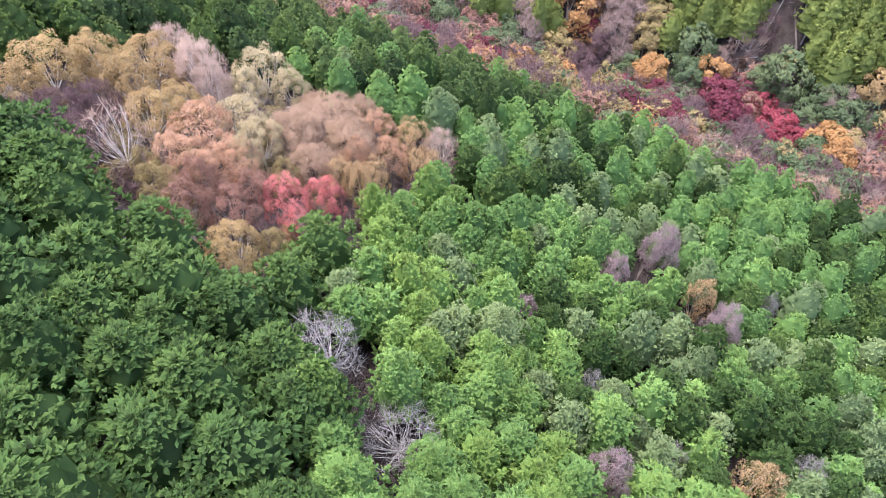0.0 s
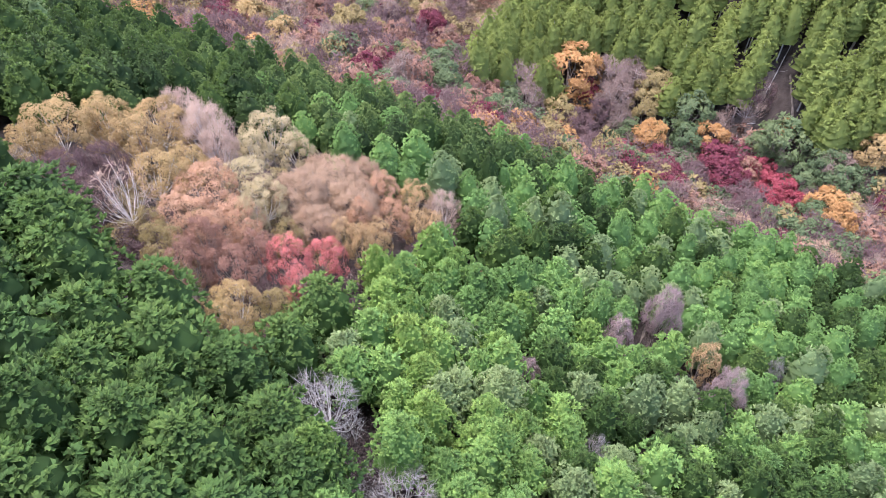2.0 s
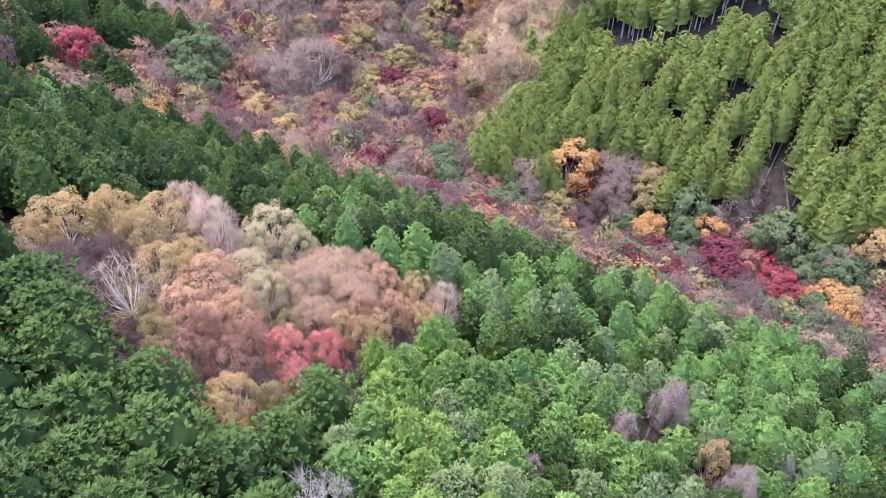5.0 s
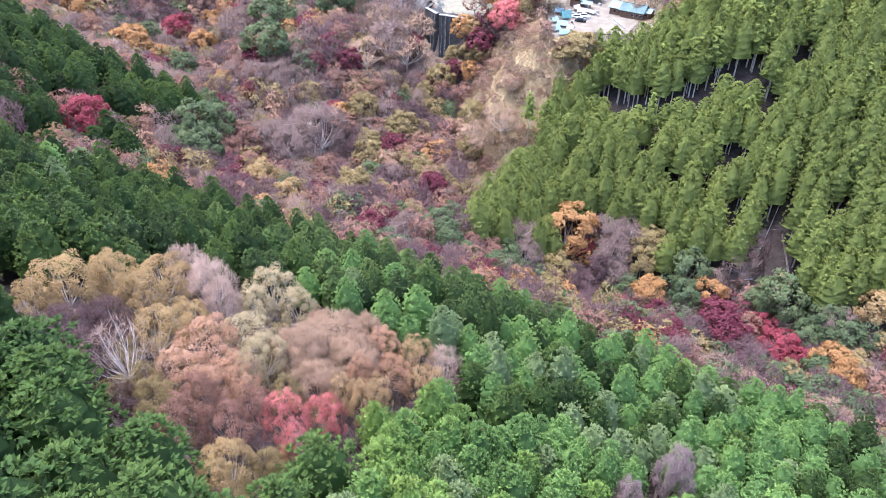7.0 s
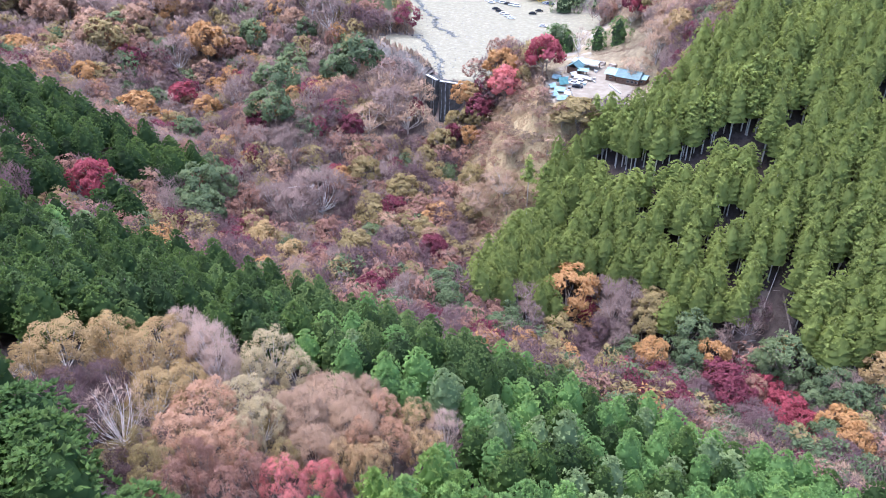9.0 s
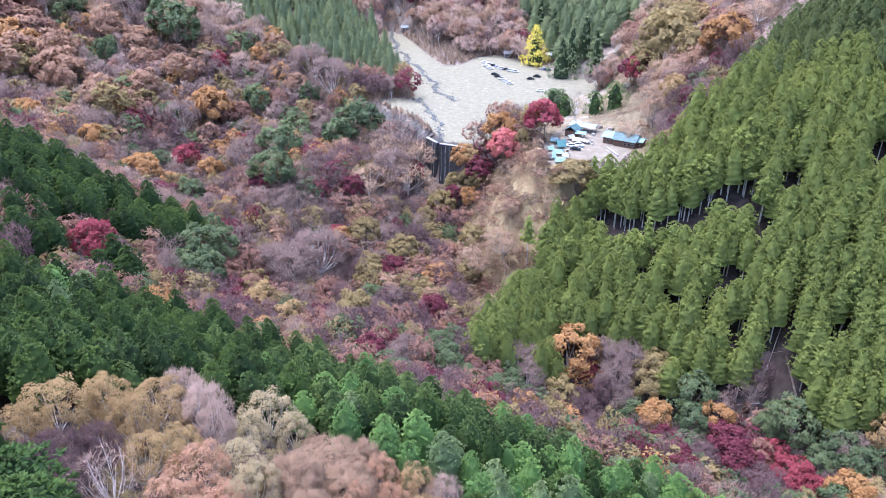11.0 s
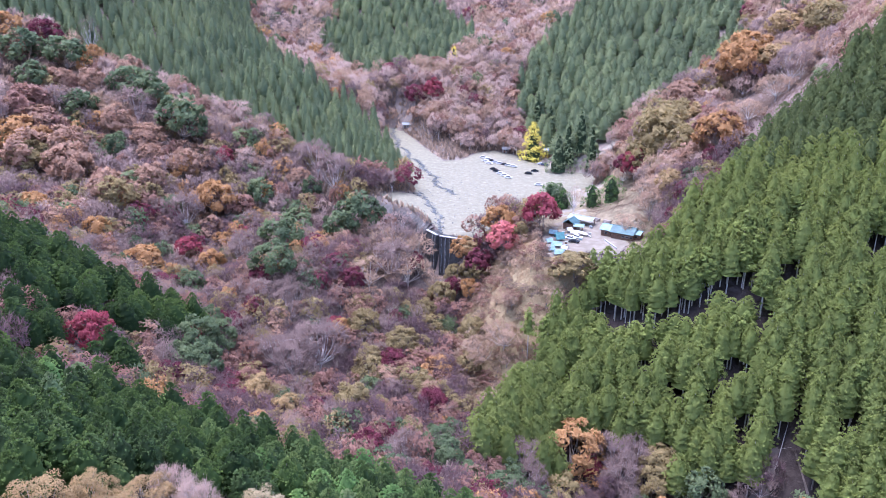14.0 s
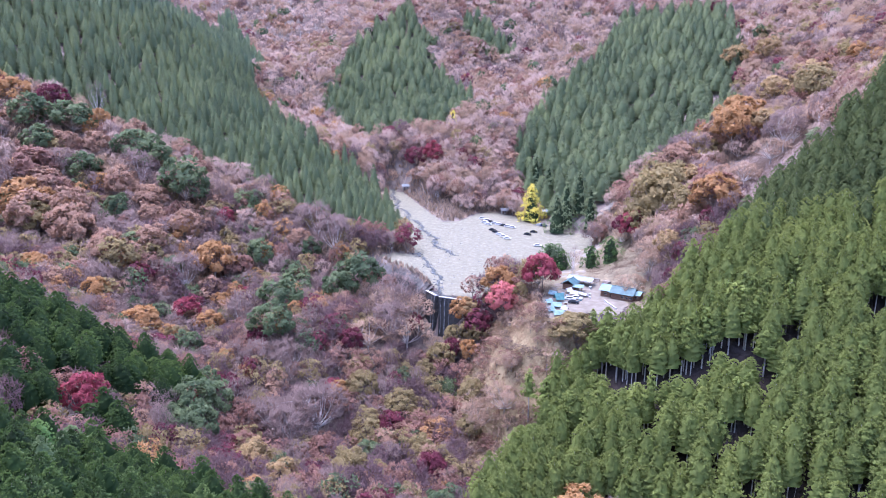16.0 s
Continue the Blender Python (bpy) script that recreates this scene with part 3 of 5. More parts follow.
def conifer(rng, h=16.0, r=3.0, bare=0.35, clumps=46, per=45, p=1.8, size=0.5, m=8, rings=6, soft=0.0, mottle=0.17, core=0.66, tuft=1.0, long=2.2, shut=0.0):
    """Arrays of a conifer: (trunk, sprays, inner core). Boughs spiral up the stem, each ends in a tuft of sprays. shut: how closed the crown is."""
    trunk = join([tube((0, 0, -1.5), (0, 0, h * 0.55), 0.26, 0.17, m - 2), tube((0, 0, h * 0.55), (0, 0, h * 0.97), 0.17, 0.03, m - 2)])
    u = 1 - (1 - (np.arange(clumps) + rng.uniform(0, 1, clumps)) / clumps) ** (1 + 0.35 * shut)
    az = np.arange(clumps) * 2.399 + rng.normal(0, 0.3, clumps)
    prof = np.clip(1 - u ** p, 0.0, 1) ** 0.8
    reach = r * prof * rng.uniform(0.68 + 0.16 * shut, 1.1 - 0.04 * shut, clumps)
    inner = rng.uniform(0, 1, clumps) < 0.22 * (1 - 0.8 * shut)
    reach = np.where(inner, reach * 0.45, reach)
    big = tuft * r * (0.19 + 0.2 * prof) * rng.uniform(0.8, 1.3, clumps)
    c = np.stack([np.cos(az) * reach, np.sin(az) * reach, h * (bare + (1 - bare) * u * 0.96) - 0.12 * reach], 1)
    n = np.maximum(6, (per * (0.4 + 0.6 * prof)).astype(int))
    k = np.repeat(np.arange(clumps), n)
    away = np.stack([np.cos(az), np.sin(az), np.full(clumps, 0.55) + 0.5 * shut * u], 1)[k]
    d = rng.normal(0, 1, (len(k), 3)) + away * (0.75 + 0.5 * shut)
    d /= np.linalg.norm(d, axis=1, keepdims=True)
    tip = c[k] + d * big[k][:, None] * rng.uniform(0.55, 1.05, (len(k), 1)) * [1.1, 1.1, 0.8]
    whole = np.stack([np.cos(az), np.sin(az), np.full(clumps, 0.5) + u], 1)[k]
    v, f, t, o = blades(tip, d * 0.8 + away * 0.4 + [0, 0, 0.3], size * long, size * 0.95, rng, 0.3 - 0.1 * shut, d * (0.8 - soft) + whole * (0.45 + soft) + [0, 0, 0.25])
    t = np.clip(np.repeat(rng.normal(0.5, mottle, clumps)[k], 3) + (t - 0.5) * (0.4 - 0.15 * shut), 0, 1)
    core_v, core_f = [], []
    for q in range(rings):
        s = q / (rings - 1)
        a = np.arange(m) * 2 * math.pi / m + q
        rr = r * core * max(0.0, 1 - s ** p) ** 0.8 * rng.uniform(0.8, 1.1, m) + 0.05
        core_v.append(np.stack([np.cos(a) * rr, np.sin(a) * rr, np.full(m, h * (bare + (0.93 - bare) * s) - 0.1)], 1))
        if q:
            i, j = np.arange(m), (np.arange(m) + 1) % m
            e = (q - 1) * m
            core_f += [np.stack([e + i, e + j, e + m + j], 1), np.stack([e + i, e + m + j, e + m + i], 1)]
    # core tint at the dark end paints shade inside the crown
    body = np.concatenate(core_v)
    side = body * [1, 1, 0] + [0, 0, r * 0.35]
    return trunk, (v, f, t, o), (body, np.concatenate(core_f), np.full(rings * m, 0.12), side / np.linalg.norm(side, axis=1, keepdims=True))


def fir(rng, h=16.0, r=3.6, bare=0.3, clumps=140, per=14, long=0.9, wide=0.32, p=1.9, core=0.8, m=8, rings=6, lump=0.09, fan=0.55, mottle=0.12, grade=0.55, inner=0.02, up=0.55):
    """Arrays of a closed conifer crown: (trunk, fronds, inner core). Each clump is a fan of pointed fronds; clumps
    cover an uneven dome. grade: painted light from frond foot to tip; inner: core tint, low for painted shade.
    """
    trunk = join([tube((0, 0, -1.5), (0, 0, h * 0.55), 0.26, 0.17, m - 2), tube((0, 0, h * 0.55), (0, 0, h * 0.95), 0.17, 0.03, m - 2)])
    q = (np.arange(clumps) + rng.uniform(0.1, 0.9, clumps)) / clumps
    u = 1 - (1 - q) ** 1.32
    az = np.arange(clumps) * 2.399 + rng.normal(0, 0.2, clumps)
    phase = rng.uniform(0, 6.28, 3)
    bulge = lambda a, y: 1 + lump * (np.sin(3 * a + phase[0] + 4 * y) + np.sin(5 * a + phase[1] - 9 * y) + 0.7 * np.sin(2 * a + phase[2] + 13 * y))
    prof = np.clip(1 - u ** p, 0.0, 1) ** 0.75
    reach = r * prof * bulge(az, u) * rng.uniform(0.93, 1.05, clumps)
    n = np.stack([np.cos(az), np.sin(az), 0.3 + 1.3 * u ** 2], 1)
    n /= np.linalg.norm(n, axis=1, keepdims=True)
    c = np.stack([np.cos(az) * reach, np.sin(az) * reach, h * (bare + (1 - bare) * u * 0.97)], 1) - n * long * 0.45
    k = np.repeat(np.arange(clumps), per)
    d = n[k] + [0, 0, 0.15] + rng.normal(0, fan, (len(k), 3))
    d /= np.linalg.norm(d, axis=1, keepdims=True)
    face = n[k] + rng.normal(0, 0.35, (len(k), 3))
    side = np.cross(d, face)
    side /= np.linalg.norm(side, axis=1, keepdims=True) + 1e-9
    l = long * rng.uniform(0.7, 1.3, (len(k), 1))
    w = wide * rng.uniform(0.7, 1.2, (len(k), 1)) * 0.5
    foot = c[k]
    mid = foot + d * l * 0.5
    v = np.stack([foot, mid + side * w, foot + d * l, mid - side * w], 1).reshape(-1, 3)
    i = np.arange(len(k))[:, None] * 4
    f = np.concatenate([i + [0, 1, 2], i + [0, 2, 3]])
    # tint climbs along each frond, painting lit tips over shaded feet
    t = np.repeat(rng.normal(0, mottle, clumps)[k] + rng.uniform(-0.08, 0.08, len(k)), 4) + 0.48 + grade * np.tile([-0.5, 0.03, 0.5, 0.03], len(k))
    o = n[k] * 0.55 + d * 0.6 + [0, 0, up] + rng.normal(0, 0.12, (len(k), 3))
    o = np.repeat(o / np.linalg.norm(o, axis=1, keepdims=True), 4, 0)
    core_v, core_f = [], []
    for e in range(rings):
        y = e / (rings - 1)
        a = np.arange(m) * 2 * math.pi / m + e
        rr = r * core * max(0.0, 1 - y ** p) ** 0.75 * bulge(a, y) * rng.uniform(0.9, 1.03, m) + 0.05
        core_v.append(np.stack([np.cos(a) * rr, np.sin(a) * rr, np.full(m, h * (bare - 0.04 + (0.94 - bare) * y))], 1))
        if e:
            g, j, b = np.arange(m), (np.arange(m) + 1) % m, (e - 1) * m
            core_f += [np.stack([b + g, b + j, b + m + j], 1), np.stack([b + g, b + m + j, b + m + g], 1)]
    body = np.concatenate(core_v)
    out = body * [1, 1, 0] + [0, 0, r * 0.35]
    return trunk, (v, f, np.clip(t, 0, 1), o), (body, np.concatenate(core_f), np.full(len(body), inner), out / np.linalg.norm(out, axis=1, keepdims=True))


def lobes_of(rng, tips, h, rad, count, length, width, up=0.25, soft=0.0):
    """Leaves or shoots over the outer side of a lobe round each branch end."""
    k = rng.integers(0, len(tips), count)
    mid = np.array([0, 0, h * 0.55])
    away = tips[k] - mid
    away /= np.linalg.norm(away, axis=1, keepdims=True) + 1e-6
    d = rng.normal(0, 1, (count, 3)) + away * 1.0
    d /= np.linalg.norm(d, axis=1, keepdims=True)
    each = rad * rng.uniform(0.75, 1.25, len(tips))[k][:, None]
    p = tips[k] + d * each * rng.uniform(0.6, 1.05, (count, 1)) * [1, 1, 0.75]
    v, f, t, o = blades(p, d + [0, 0, up], length, width, rng, 0.4, d * (0.7 - soft) + away * (0.5 + soft) + [0, 0, 0.3])
    return v, f, np.clip(np.repeat(rng.normal(0.5, 0.12, len(tips))[k], 3) + (t - 0.5) * 0.28, 0, 1), o


def dome(rng, h, r, lobes, boughs, fork=0.28, r0=0.2, twigs=2, low=0.3):
    """A round-headed skeleton: boughs curve up from a fork to an uneven dome. Returns (wood, ends of the boughs and twigs)."""
    i = np.arange(lobes) + 0.5
    c = 1 - i / lobes * (1 + low)
    a = i * 2.399 + rng.normal(0, 0.25, lobes)
    s = np.sqrt(np.clip(1 - c * c, 0, 1))
    out = rng.uniform(0.82, 1.1, lobes)
    tips = np.stack([np.cos(a) * s * r * 0.78 * out, np.sin(a) * s * r * 0.78 * out, h * 0.56 + c * h * 0.37 * out], 1)
    top = np.array([rng.normal(0, 0.3), rng.normal(0, 0.3), h * fork])
    parts = [tube((0, 0, -1.2), top, r0, r0 * 0.75, 6)]
    for k in np.linspace(0, lobes - 1, boughs).astype(int):
        mid = top * 0.5 + tips[k] * 0.5 + np.array([tips[k][0] * 0.12, tips[k][1] * 0.12, -0.02 * h]) + rng.normal(0, 0.15, 3)
        parts += [tube(top, mid, r0 * 0.5, r0 * 0.3, 4), tube(mid, tips[k], r0 * 0.3, r0 * 0.06, 3)]
        for j in range(twigs):
            q = mid + (tips[k] - mid) * rng.uniform(0.1, 0.7)
            parts.append(tube(q, q + (tips[k] - mid) * 0.5 + rng.normal(0, 0.16 * r, 3), r0 * 0.16, r0 * 0.05, 3))
    return join(parts), tips


def domed(rng, h=10.0, r=4.3, lobes=30, leaves=5000, size=0.2, long=1.25, boughs=12, soft=0.15, twigs=2, r0=0.2, low=0.3):
    """Arrays of a leafy tree: wood, and leaf clumps over an uneven dome."""
    wood, tips = dome(rng, h, r, lobes, boughs, 0.28, r0, twigs, low)
    return wood, lobes_of(rng, tips, h, r * 1.5 / math.sqrt(lobes), leaves, size * long, size, 0.25, soft)


def brushy(rng, h=10.0, r=4.3, lobes=30, shoots=3000, length=1.2, width=0.07, boughs=20, soft=0.1, twigs=4, r0=0.2, low=0.2):
    """Arrays of a leafless tree: wood, and fine shoots that fan out over an uneven dome."""
    wood, tips = dome(rng, h, r, lobes, boughs, 0.22, r0, twigs, low)
    return wood, lobes_of(rng, tips, h, r * 1.6 / math.sqrt(lobes), shoots, length, width, 0.7, soft)


def bake(name, arrays, mats):
    """One mesh from several arrays, a material for each."""
    v, f, t, o = join(arrays)
    slot = np.concatenate([np.full(len(a[1]), k) for k, a in enumerate(arrays)])
    return mesh_of(name, v, f, mats, t, slot, o)


def wood_of(name, protos, mats, places, label, category, seed=1):
    """Many trees as one mesh. protos: lists of arrays, a material for each array. places: rows of x, y, height scale, width scale."""
    rng = np.random.default_rng(seed)
    V, F_, T, S, O, off = [], [], [], [], [], 0
    joined = []
    for arrays in protos:
        v, f, t, o = join(arrays)
        joined.append((v, f, t, o, np.concatenate([np.full(len(a[1]), k) for k, a in enumerate(arrays)])))
    places = np.asarray(places, float)
    z = ground_z(places[:, 0], places[:, 1])
    for (x, y, sh, sw), gz in zip(places, z):
        v, f, t, o, s = joined[rng.integers(0, len(joined))]
        a = rng.uniform(0, 6.283)
        c, d = math.cos(a) * sw, math.sin(a) * sw
        q = np.stack([x + c * v[:, 0] - d * v[:, 1], y + d * v[:, 0] + c * v[:, 1], gz + sh * v[:, 2]], 1)
        V.append(q)
        F_.append(f + off)
        T.append(np.clip(t * 0.6 + rng.uniform(-0.05, 0.45), 0, 1))
        S.append(s)
        ca, sa = math.cos(a), math.sin(a)
        O.append(np.stack([ca * o[:, 0] - sa * o[:, 1], sa * o[:, 0] + ca * o[:, 1], o[:, 2]], 1))
        off += len(v)
    ob = new(name, mesh_of(name, np.concatenate(V), np.concatenate(F_), mats, np.concatenate(T), np.concatenate(S), np.concatenate(O)))
    return tagged(ob, label, category, kind="stuff")


def tree_thing(name, wood, crown, place, turn, size, label, category, group=""):
    """One tree: an empty at its foot with a trunk and a crown."""
    root = new(name)
    x, y = place
    root.matrix_world = Matrix.LocRotScale((x, y, float(ground_z(x, y))), Euler((0, 0, turn)), size)
    for n, me in (("trunk", wood), ("crown", crown)):
        new(n, me).parent = root
    return tagged(root, label, category, group)


def spots(poly, step, seed, jitter=0.32):
    """Loose rows of places inside a plan outline."""
    rng = np.random.default_rng(seed)
    px, py = np.array(poly).T
    ax, ay = np.arange(px.min(), px.max(), step), np.arange(py.min(), py.max(), step * 0.87)
    sx, sy = np.meshgrid(ax, ay)
    sx = sx + (np.arange(len(ay)) % 2)[:, None] * step * 0.5
    p = np.stack([sx.ravel(), sy.ravel()], 1) + rng.normal(0, jitter * step, (sx.size, 2)) * 0.7
    return p[inside(p[:, 0], p[:, 1], poly)]


def apart(p, polys):
    """Those places that lie in none of the outlines."""
    keep = np.ones(len(p), bool)
    for poly in polys:
        keep &= ~inside(p[:, 0], p[:, 1], poly)
    return p[keep]


def sized(p, seed, h=1.0, dh=0.12, w=1.0, dw=0.12):
    rng = np.random.default_rng(seed)
    return np.c_[p, rng.normal(h, dh, len(p)), rng.normal(w, dw, len(p))]


def clear_of(p, rows, share=0.45, extra=1.2):
    """Those places that keep off single trees (rows of x, y, width)."""
    q = np.array(rows, float)
    d = np.hypot(p[:, None, 0] - q[None, :, 0], p[:, None, 1] - q[None, :, 1])
    return p[(d > q[None, :, 2] * share + extra).all(1)]


def off_lines(p, lines):
    """Those places that keep off capsules (x0, y0, x1, y1, radius)."""
    keep = np.ones(len(p), bool)
    for x0, y0, x1, y1, rad in lines:
        d, e = np.array([x1 - x0, y1 - y0], float), p - [x0, y0]
        s = np.clip(e @ d / (d @ d), 0, 1)
        keep &= np.hypot(*(e - s[:, None] * d).T) > rad
    return p[keep]


in_view = [(-25, 2), (-60, 30), (-90, 95), (-400, 560), (-800, 1300), (800, 1300), (330, 480), (85, 60), (75, 2)]
STANDS = [NEAR_WOOD, EAST_WOOD, CEDAR_WOOD, CENTRE_WOOD, EAST_BACK_WOOD, WEST_WOOD, BACK_WOOD, NOTCH_WOOD, RIDGE_WOOD, LOW_SPUR, SPUR_FOOT]
NEAR_SINGLE = TAN_N_TREES + CREAM_N_TREES + OLIVE_N_TREES + PALE_N_TREES + FAWN_N_TREES + PEACH_N_TREES + RUST_N_TREES + GOLD_N_TREES + RED_N_TREES + PLUM_N_TREES + DEAD_N_TREES + GOLD_W_TREES + PLUM_W_TREES
VALLEY_SINGLE = CRIMSON_TREES + RED_TREES + PLUM_TREES + RUST_TREES + GOLD_TREES + EVERGREEN_TREES + EVERGREEN_TREES_B + OLIVE_TREES + GREY_TREES + TAN_TREES + SHRUB_TREES + PEACH_TREES + PALE_TREES + TOPIARY_TREES
R = np.random.default_rng

# ---------------------------------------------------------------- near slope: conifers
left = spots(NEAR_WOOD, 7.2, 11, 0.24)
right = spots(NEAR_WOOD, 5.0, 12, 0.22)
crest = spots(NEAR_WOOD, 5.0, 10, 0.24)
back = lambda p: p[:, 1] - 0.25 * p[:, 0] > 100
near = np.concatenate([left[(left[:, 0] < -9.5) & ~back(left)], right[(right[:, 0] >= -12) & ~back(right)], crest[back(crest)]])
near = clear_of(clear_of(apart(near, [TAN]), [t for t in NEAR_SINGLE if t not in DEAD_N_TREES], 0.42, 1.9), DEAD_N_TREES, 0.42, 0.9)
near = clear_of(near, DEAD_N_TREES[1:2], 0.6, 1.0)
near = off_lines(near, [(x, y, x * 0.9, y * 0.9, w * 0.36) for x, y, w in DEAD_N_TREES[:3]] + [(x, y, x * 0.95, y * 0.95, w * 0.27) for x, y, w in RED_N_TREES])
near = near[np.argsort(np.hypot(near[:, 0], near[:, 1]))]
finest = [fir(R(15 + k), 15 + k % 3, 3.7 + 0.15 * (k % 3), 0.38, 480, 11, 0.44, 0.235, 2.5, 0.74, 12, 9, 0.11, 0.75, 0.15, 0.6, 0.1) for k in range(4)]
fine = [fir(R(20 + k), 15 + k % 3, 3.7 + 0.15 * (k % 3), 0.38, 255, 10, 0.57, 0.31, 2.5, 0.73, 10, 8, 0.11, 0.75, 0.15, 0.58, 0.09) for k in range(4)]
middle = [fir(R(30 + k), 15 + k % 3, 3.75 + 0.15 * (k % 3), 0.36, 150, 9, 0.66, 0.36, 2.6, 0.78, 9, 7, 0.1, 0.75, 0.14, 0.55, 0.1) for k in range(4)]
needle = ["conifer", "conifer_light", "conifer_grey", "conifer_dark"]
look_of = {"conifer": "mid-green", "conifer_light": "light yellowish green", "conifer_grey": "greyish green", "conifer_dark": "deep green"}


def conifer_meshes(arrays):
    trunks = [bake("trunk", [a[0]], [M["bark"]]) for a in arrays]
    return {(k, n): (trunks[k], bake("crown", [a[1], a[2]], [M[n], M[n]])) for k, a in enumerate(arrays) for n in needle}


finest_mesh, fine_mesh, middle_mesh = conifer_meshes(finest), conifer_meshes(fine), conifer_meshes(middle)
rr = R(5)
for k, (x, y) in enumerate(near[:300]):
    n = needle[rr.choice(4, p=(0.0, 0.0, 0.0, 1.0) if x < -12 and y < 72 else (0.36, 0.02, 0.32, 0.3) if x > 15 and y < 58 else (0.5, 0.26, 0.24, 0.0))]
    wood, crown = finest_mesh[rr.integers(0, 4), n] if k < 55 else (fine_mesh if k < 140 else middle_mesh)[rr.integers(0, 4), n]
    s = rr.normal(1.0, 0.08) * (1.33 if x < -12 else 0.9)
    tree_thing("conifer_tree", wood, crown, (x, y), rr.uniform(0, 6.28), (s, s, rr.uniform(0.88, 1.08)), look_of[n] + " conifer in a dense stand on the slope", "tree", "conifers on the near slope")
# high grade and dark inner paint lit tips and shaded gaps
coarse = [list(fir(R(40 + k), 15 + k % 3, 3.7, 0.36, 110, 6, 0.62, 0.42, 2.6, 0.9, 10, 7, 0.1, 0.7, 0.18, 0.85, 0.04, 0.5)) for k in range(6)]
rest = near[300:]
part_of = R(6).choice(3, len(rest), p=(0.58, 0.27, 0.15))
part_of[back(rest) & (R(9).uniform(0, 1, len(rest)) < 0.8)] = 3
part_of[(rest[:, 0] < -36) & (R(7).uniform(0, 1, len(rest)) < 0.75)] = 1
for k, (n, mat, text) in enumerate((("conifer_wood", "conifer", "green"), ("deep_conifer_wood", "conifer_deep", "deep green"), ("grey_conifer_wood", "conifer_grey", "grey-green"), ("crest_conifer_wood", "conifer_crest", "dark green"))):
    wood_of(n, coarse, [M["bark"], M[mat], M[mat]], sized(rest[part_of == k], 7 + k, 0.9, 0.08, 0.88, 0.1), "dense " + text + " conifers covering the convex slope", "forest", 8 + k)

# ---------------------------------------------------------------- single broadleaf trees
LABEL = {
    "salmon": "maple with pinkish red autumn leaves", "orange": "tree with soft orange-brown autumn leaves",
    "tan": "broadleaf tree with tan autumn leaves", "amber": "small tree with amber yellow autumn leaves", "cream": "broadleaf tree with pale cream-tan autumn leaves", "fawn": "broad tree with pinkish fawn thinning leaves", "peach": "tree with orange-brown autumn leaves",
    "red": "maple with bright red autumn leaves", "crimson": "maple with dark crimson leaves", "gold": "tree with golden orange autumn leaves",
    "yellow": "conical ginkgo with pure yellow leaves", "olive": "tree with yellowish olive autumn leaves", "evergreen": "dark evergreen broadleaf tree",
    "rust": "tree with rusty brown leaves", "twig": "leafless tree with grey twigs", "plum": "leafless tree with purple-brown twigs",
    "plum_light": "leafless tree with mauve-brown twigs", "mauve": "leafless shrub with pinkish twigs", "dead": "dead grey tree with a broad tangle of bare branches", "pale": "bare tree with whitish limbs",
}


NEARBY = "autumn trees on the near slope"


def singles(rows, mat, seed, leaves, size, group, bare=False, tall=1.2, lobes=30, shoots=(1.2, 0.07), bark="bark", kinds=3, key=None):
    """A few shapes in one colour, set out at rows of x, y, crown width; simpler ones far up the valley."""
    proto = []
    for far in (0, 1):
        n, many, wide = (leaves, lobes, 1.0) if not far else (leaves // 2, max(12, lobes * 2 // 3), 1.5)
        for k in range(kinds):
            a = brushy(R(seed + k), 10, 4.3, many, n, shoots[0], shoots[1] * wide, 20 - 8 * far) if bare else domed(R(seed + k), 10, 4.3, many, n, size * wide, 1.25, 12 - 4 * far)
            proto.append((bake("trunk", [a[0]], [M[bark]]), bake("crown", [a[1]], [M[mat]])))
    r = R(seed + 9)
    for k, (x, y, wide) in enumerate(rows):
        if inside(x, y, FALL_POOL) or inside(x, y, YARD):
            continue
        wood, crown = proto[k % kinds + kinds * (y > 280)]
        s = wide / 8.6
        tree_thing("bare_tree" if bare else "broadleaf_tree", wood, crown, (x, y), r.uniform(0, 6.28), (s, s, (1.0 if group == NEARBY else s ** 0.8) * tall * r.uniform(0.9, 1.1)), LABEL[key or mat], "tree", group)


singles(TAN_N_TREES, "tan", 100, 7600, 0.15, NEARBY, lobes=38, bark="trunk_grey", kinds=4)
singles(CREAM_N_TREES, "cream", 104, 7000, 0.145, NEARBY, lobes=36, bark="trunk_grey")
low = clear_of(spots(TAN, 4.2, 21), NEAR_SINGLE, 0.3, 0.4)
singles([(x, y, 5.0) for x, y in low[::2]], "olive", 106, 2400, 0.2, NEARBY, tall=0.5, lobes=16)
singles([(x, y, 5.0) for x, y in low[1::2]], "plum", 108, 1800, 0.0, NEARBY, True, 0.5, 16, (1.0, 0.08))
singles(OLIVE_N_TREES, "olive", 110, 6000, 0.15, NEARBY, tall=1.0, lobes=30, kinds=2)
singles(FAWN_N_TREES, "fawn", 120, 5200, 0.0, NEARBY, True, 1.15, 34, (1.15, 0.075))
singles(PEACH_N_TREES, "orange", 130, 7600, 0.145, NEARBY, lobes=36)
singles(RUST_N_TREES, "rust", 140, 7000, 0.145, NEARBY, lobes=34)
singles(GOLD_N_TREES, "amber", 150, 6000, 0.15, NEARBY, lobes=28)
singles(RED_N_TREES, "salmon", 160, 7000, 0.14, NEARBY, lobes=30)
singles(PLUM_N_TREES, "plum", 170, 2800, 0.0, NEARBY, True, 1.0, 24, (1.1, 0.07))
singles(PALE_N_TREES, "mauve", 180, 3000, 0.0, NEARBY, True, 1.3, 26, (1.2, 0.05), "pale_bark", key="pale")
WOODS = "odd trees among the conifers"
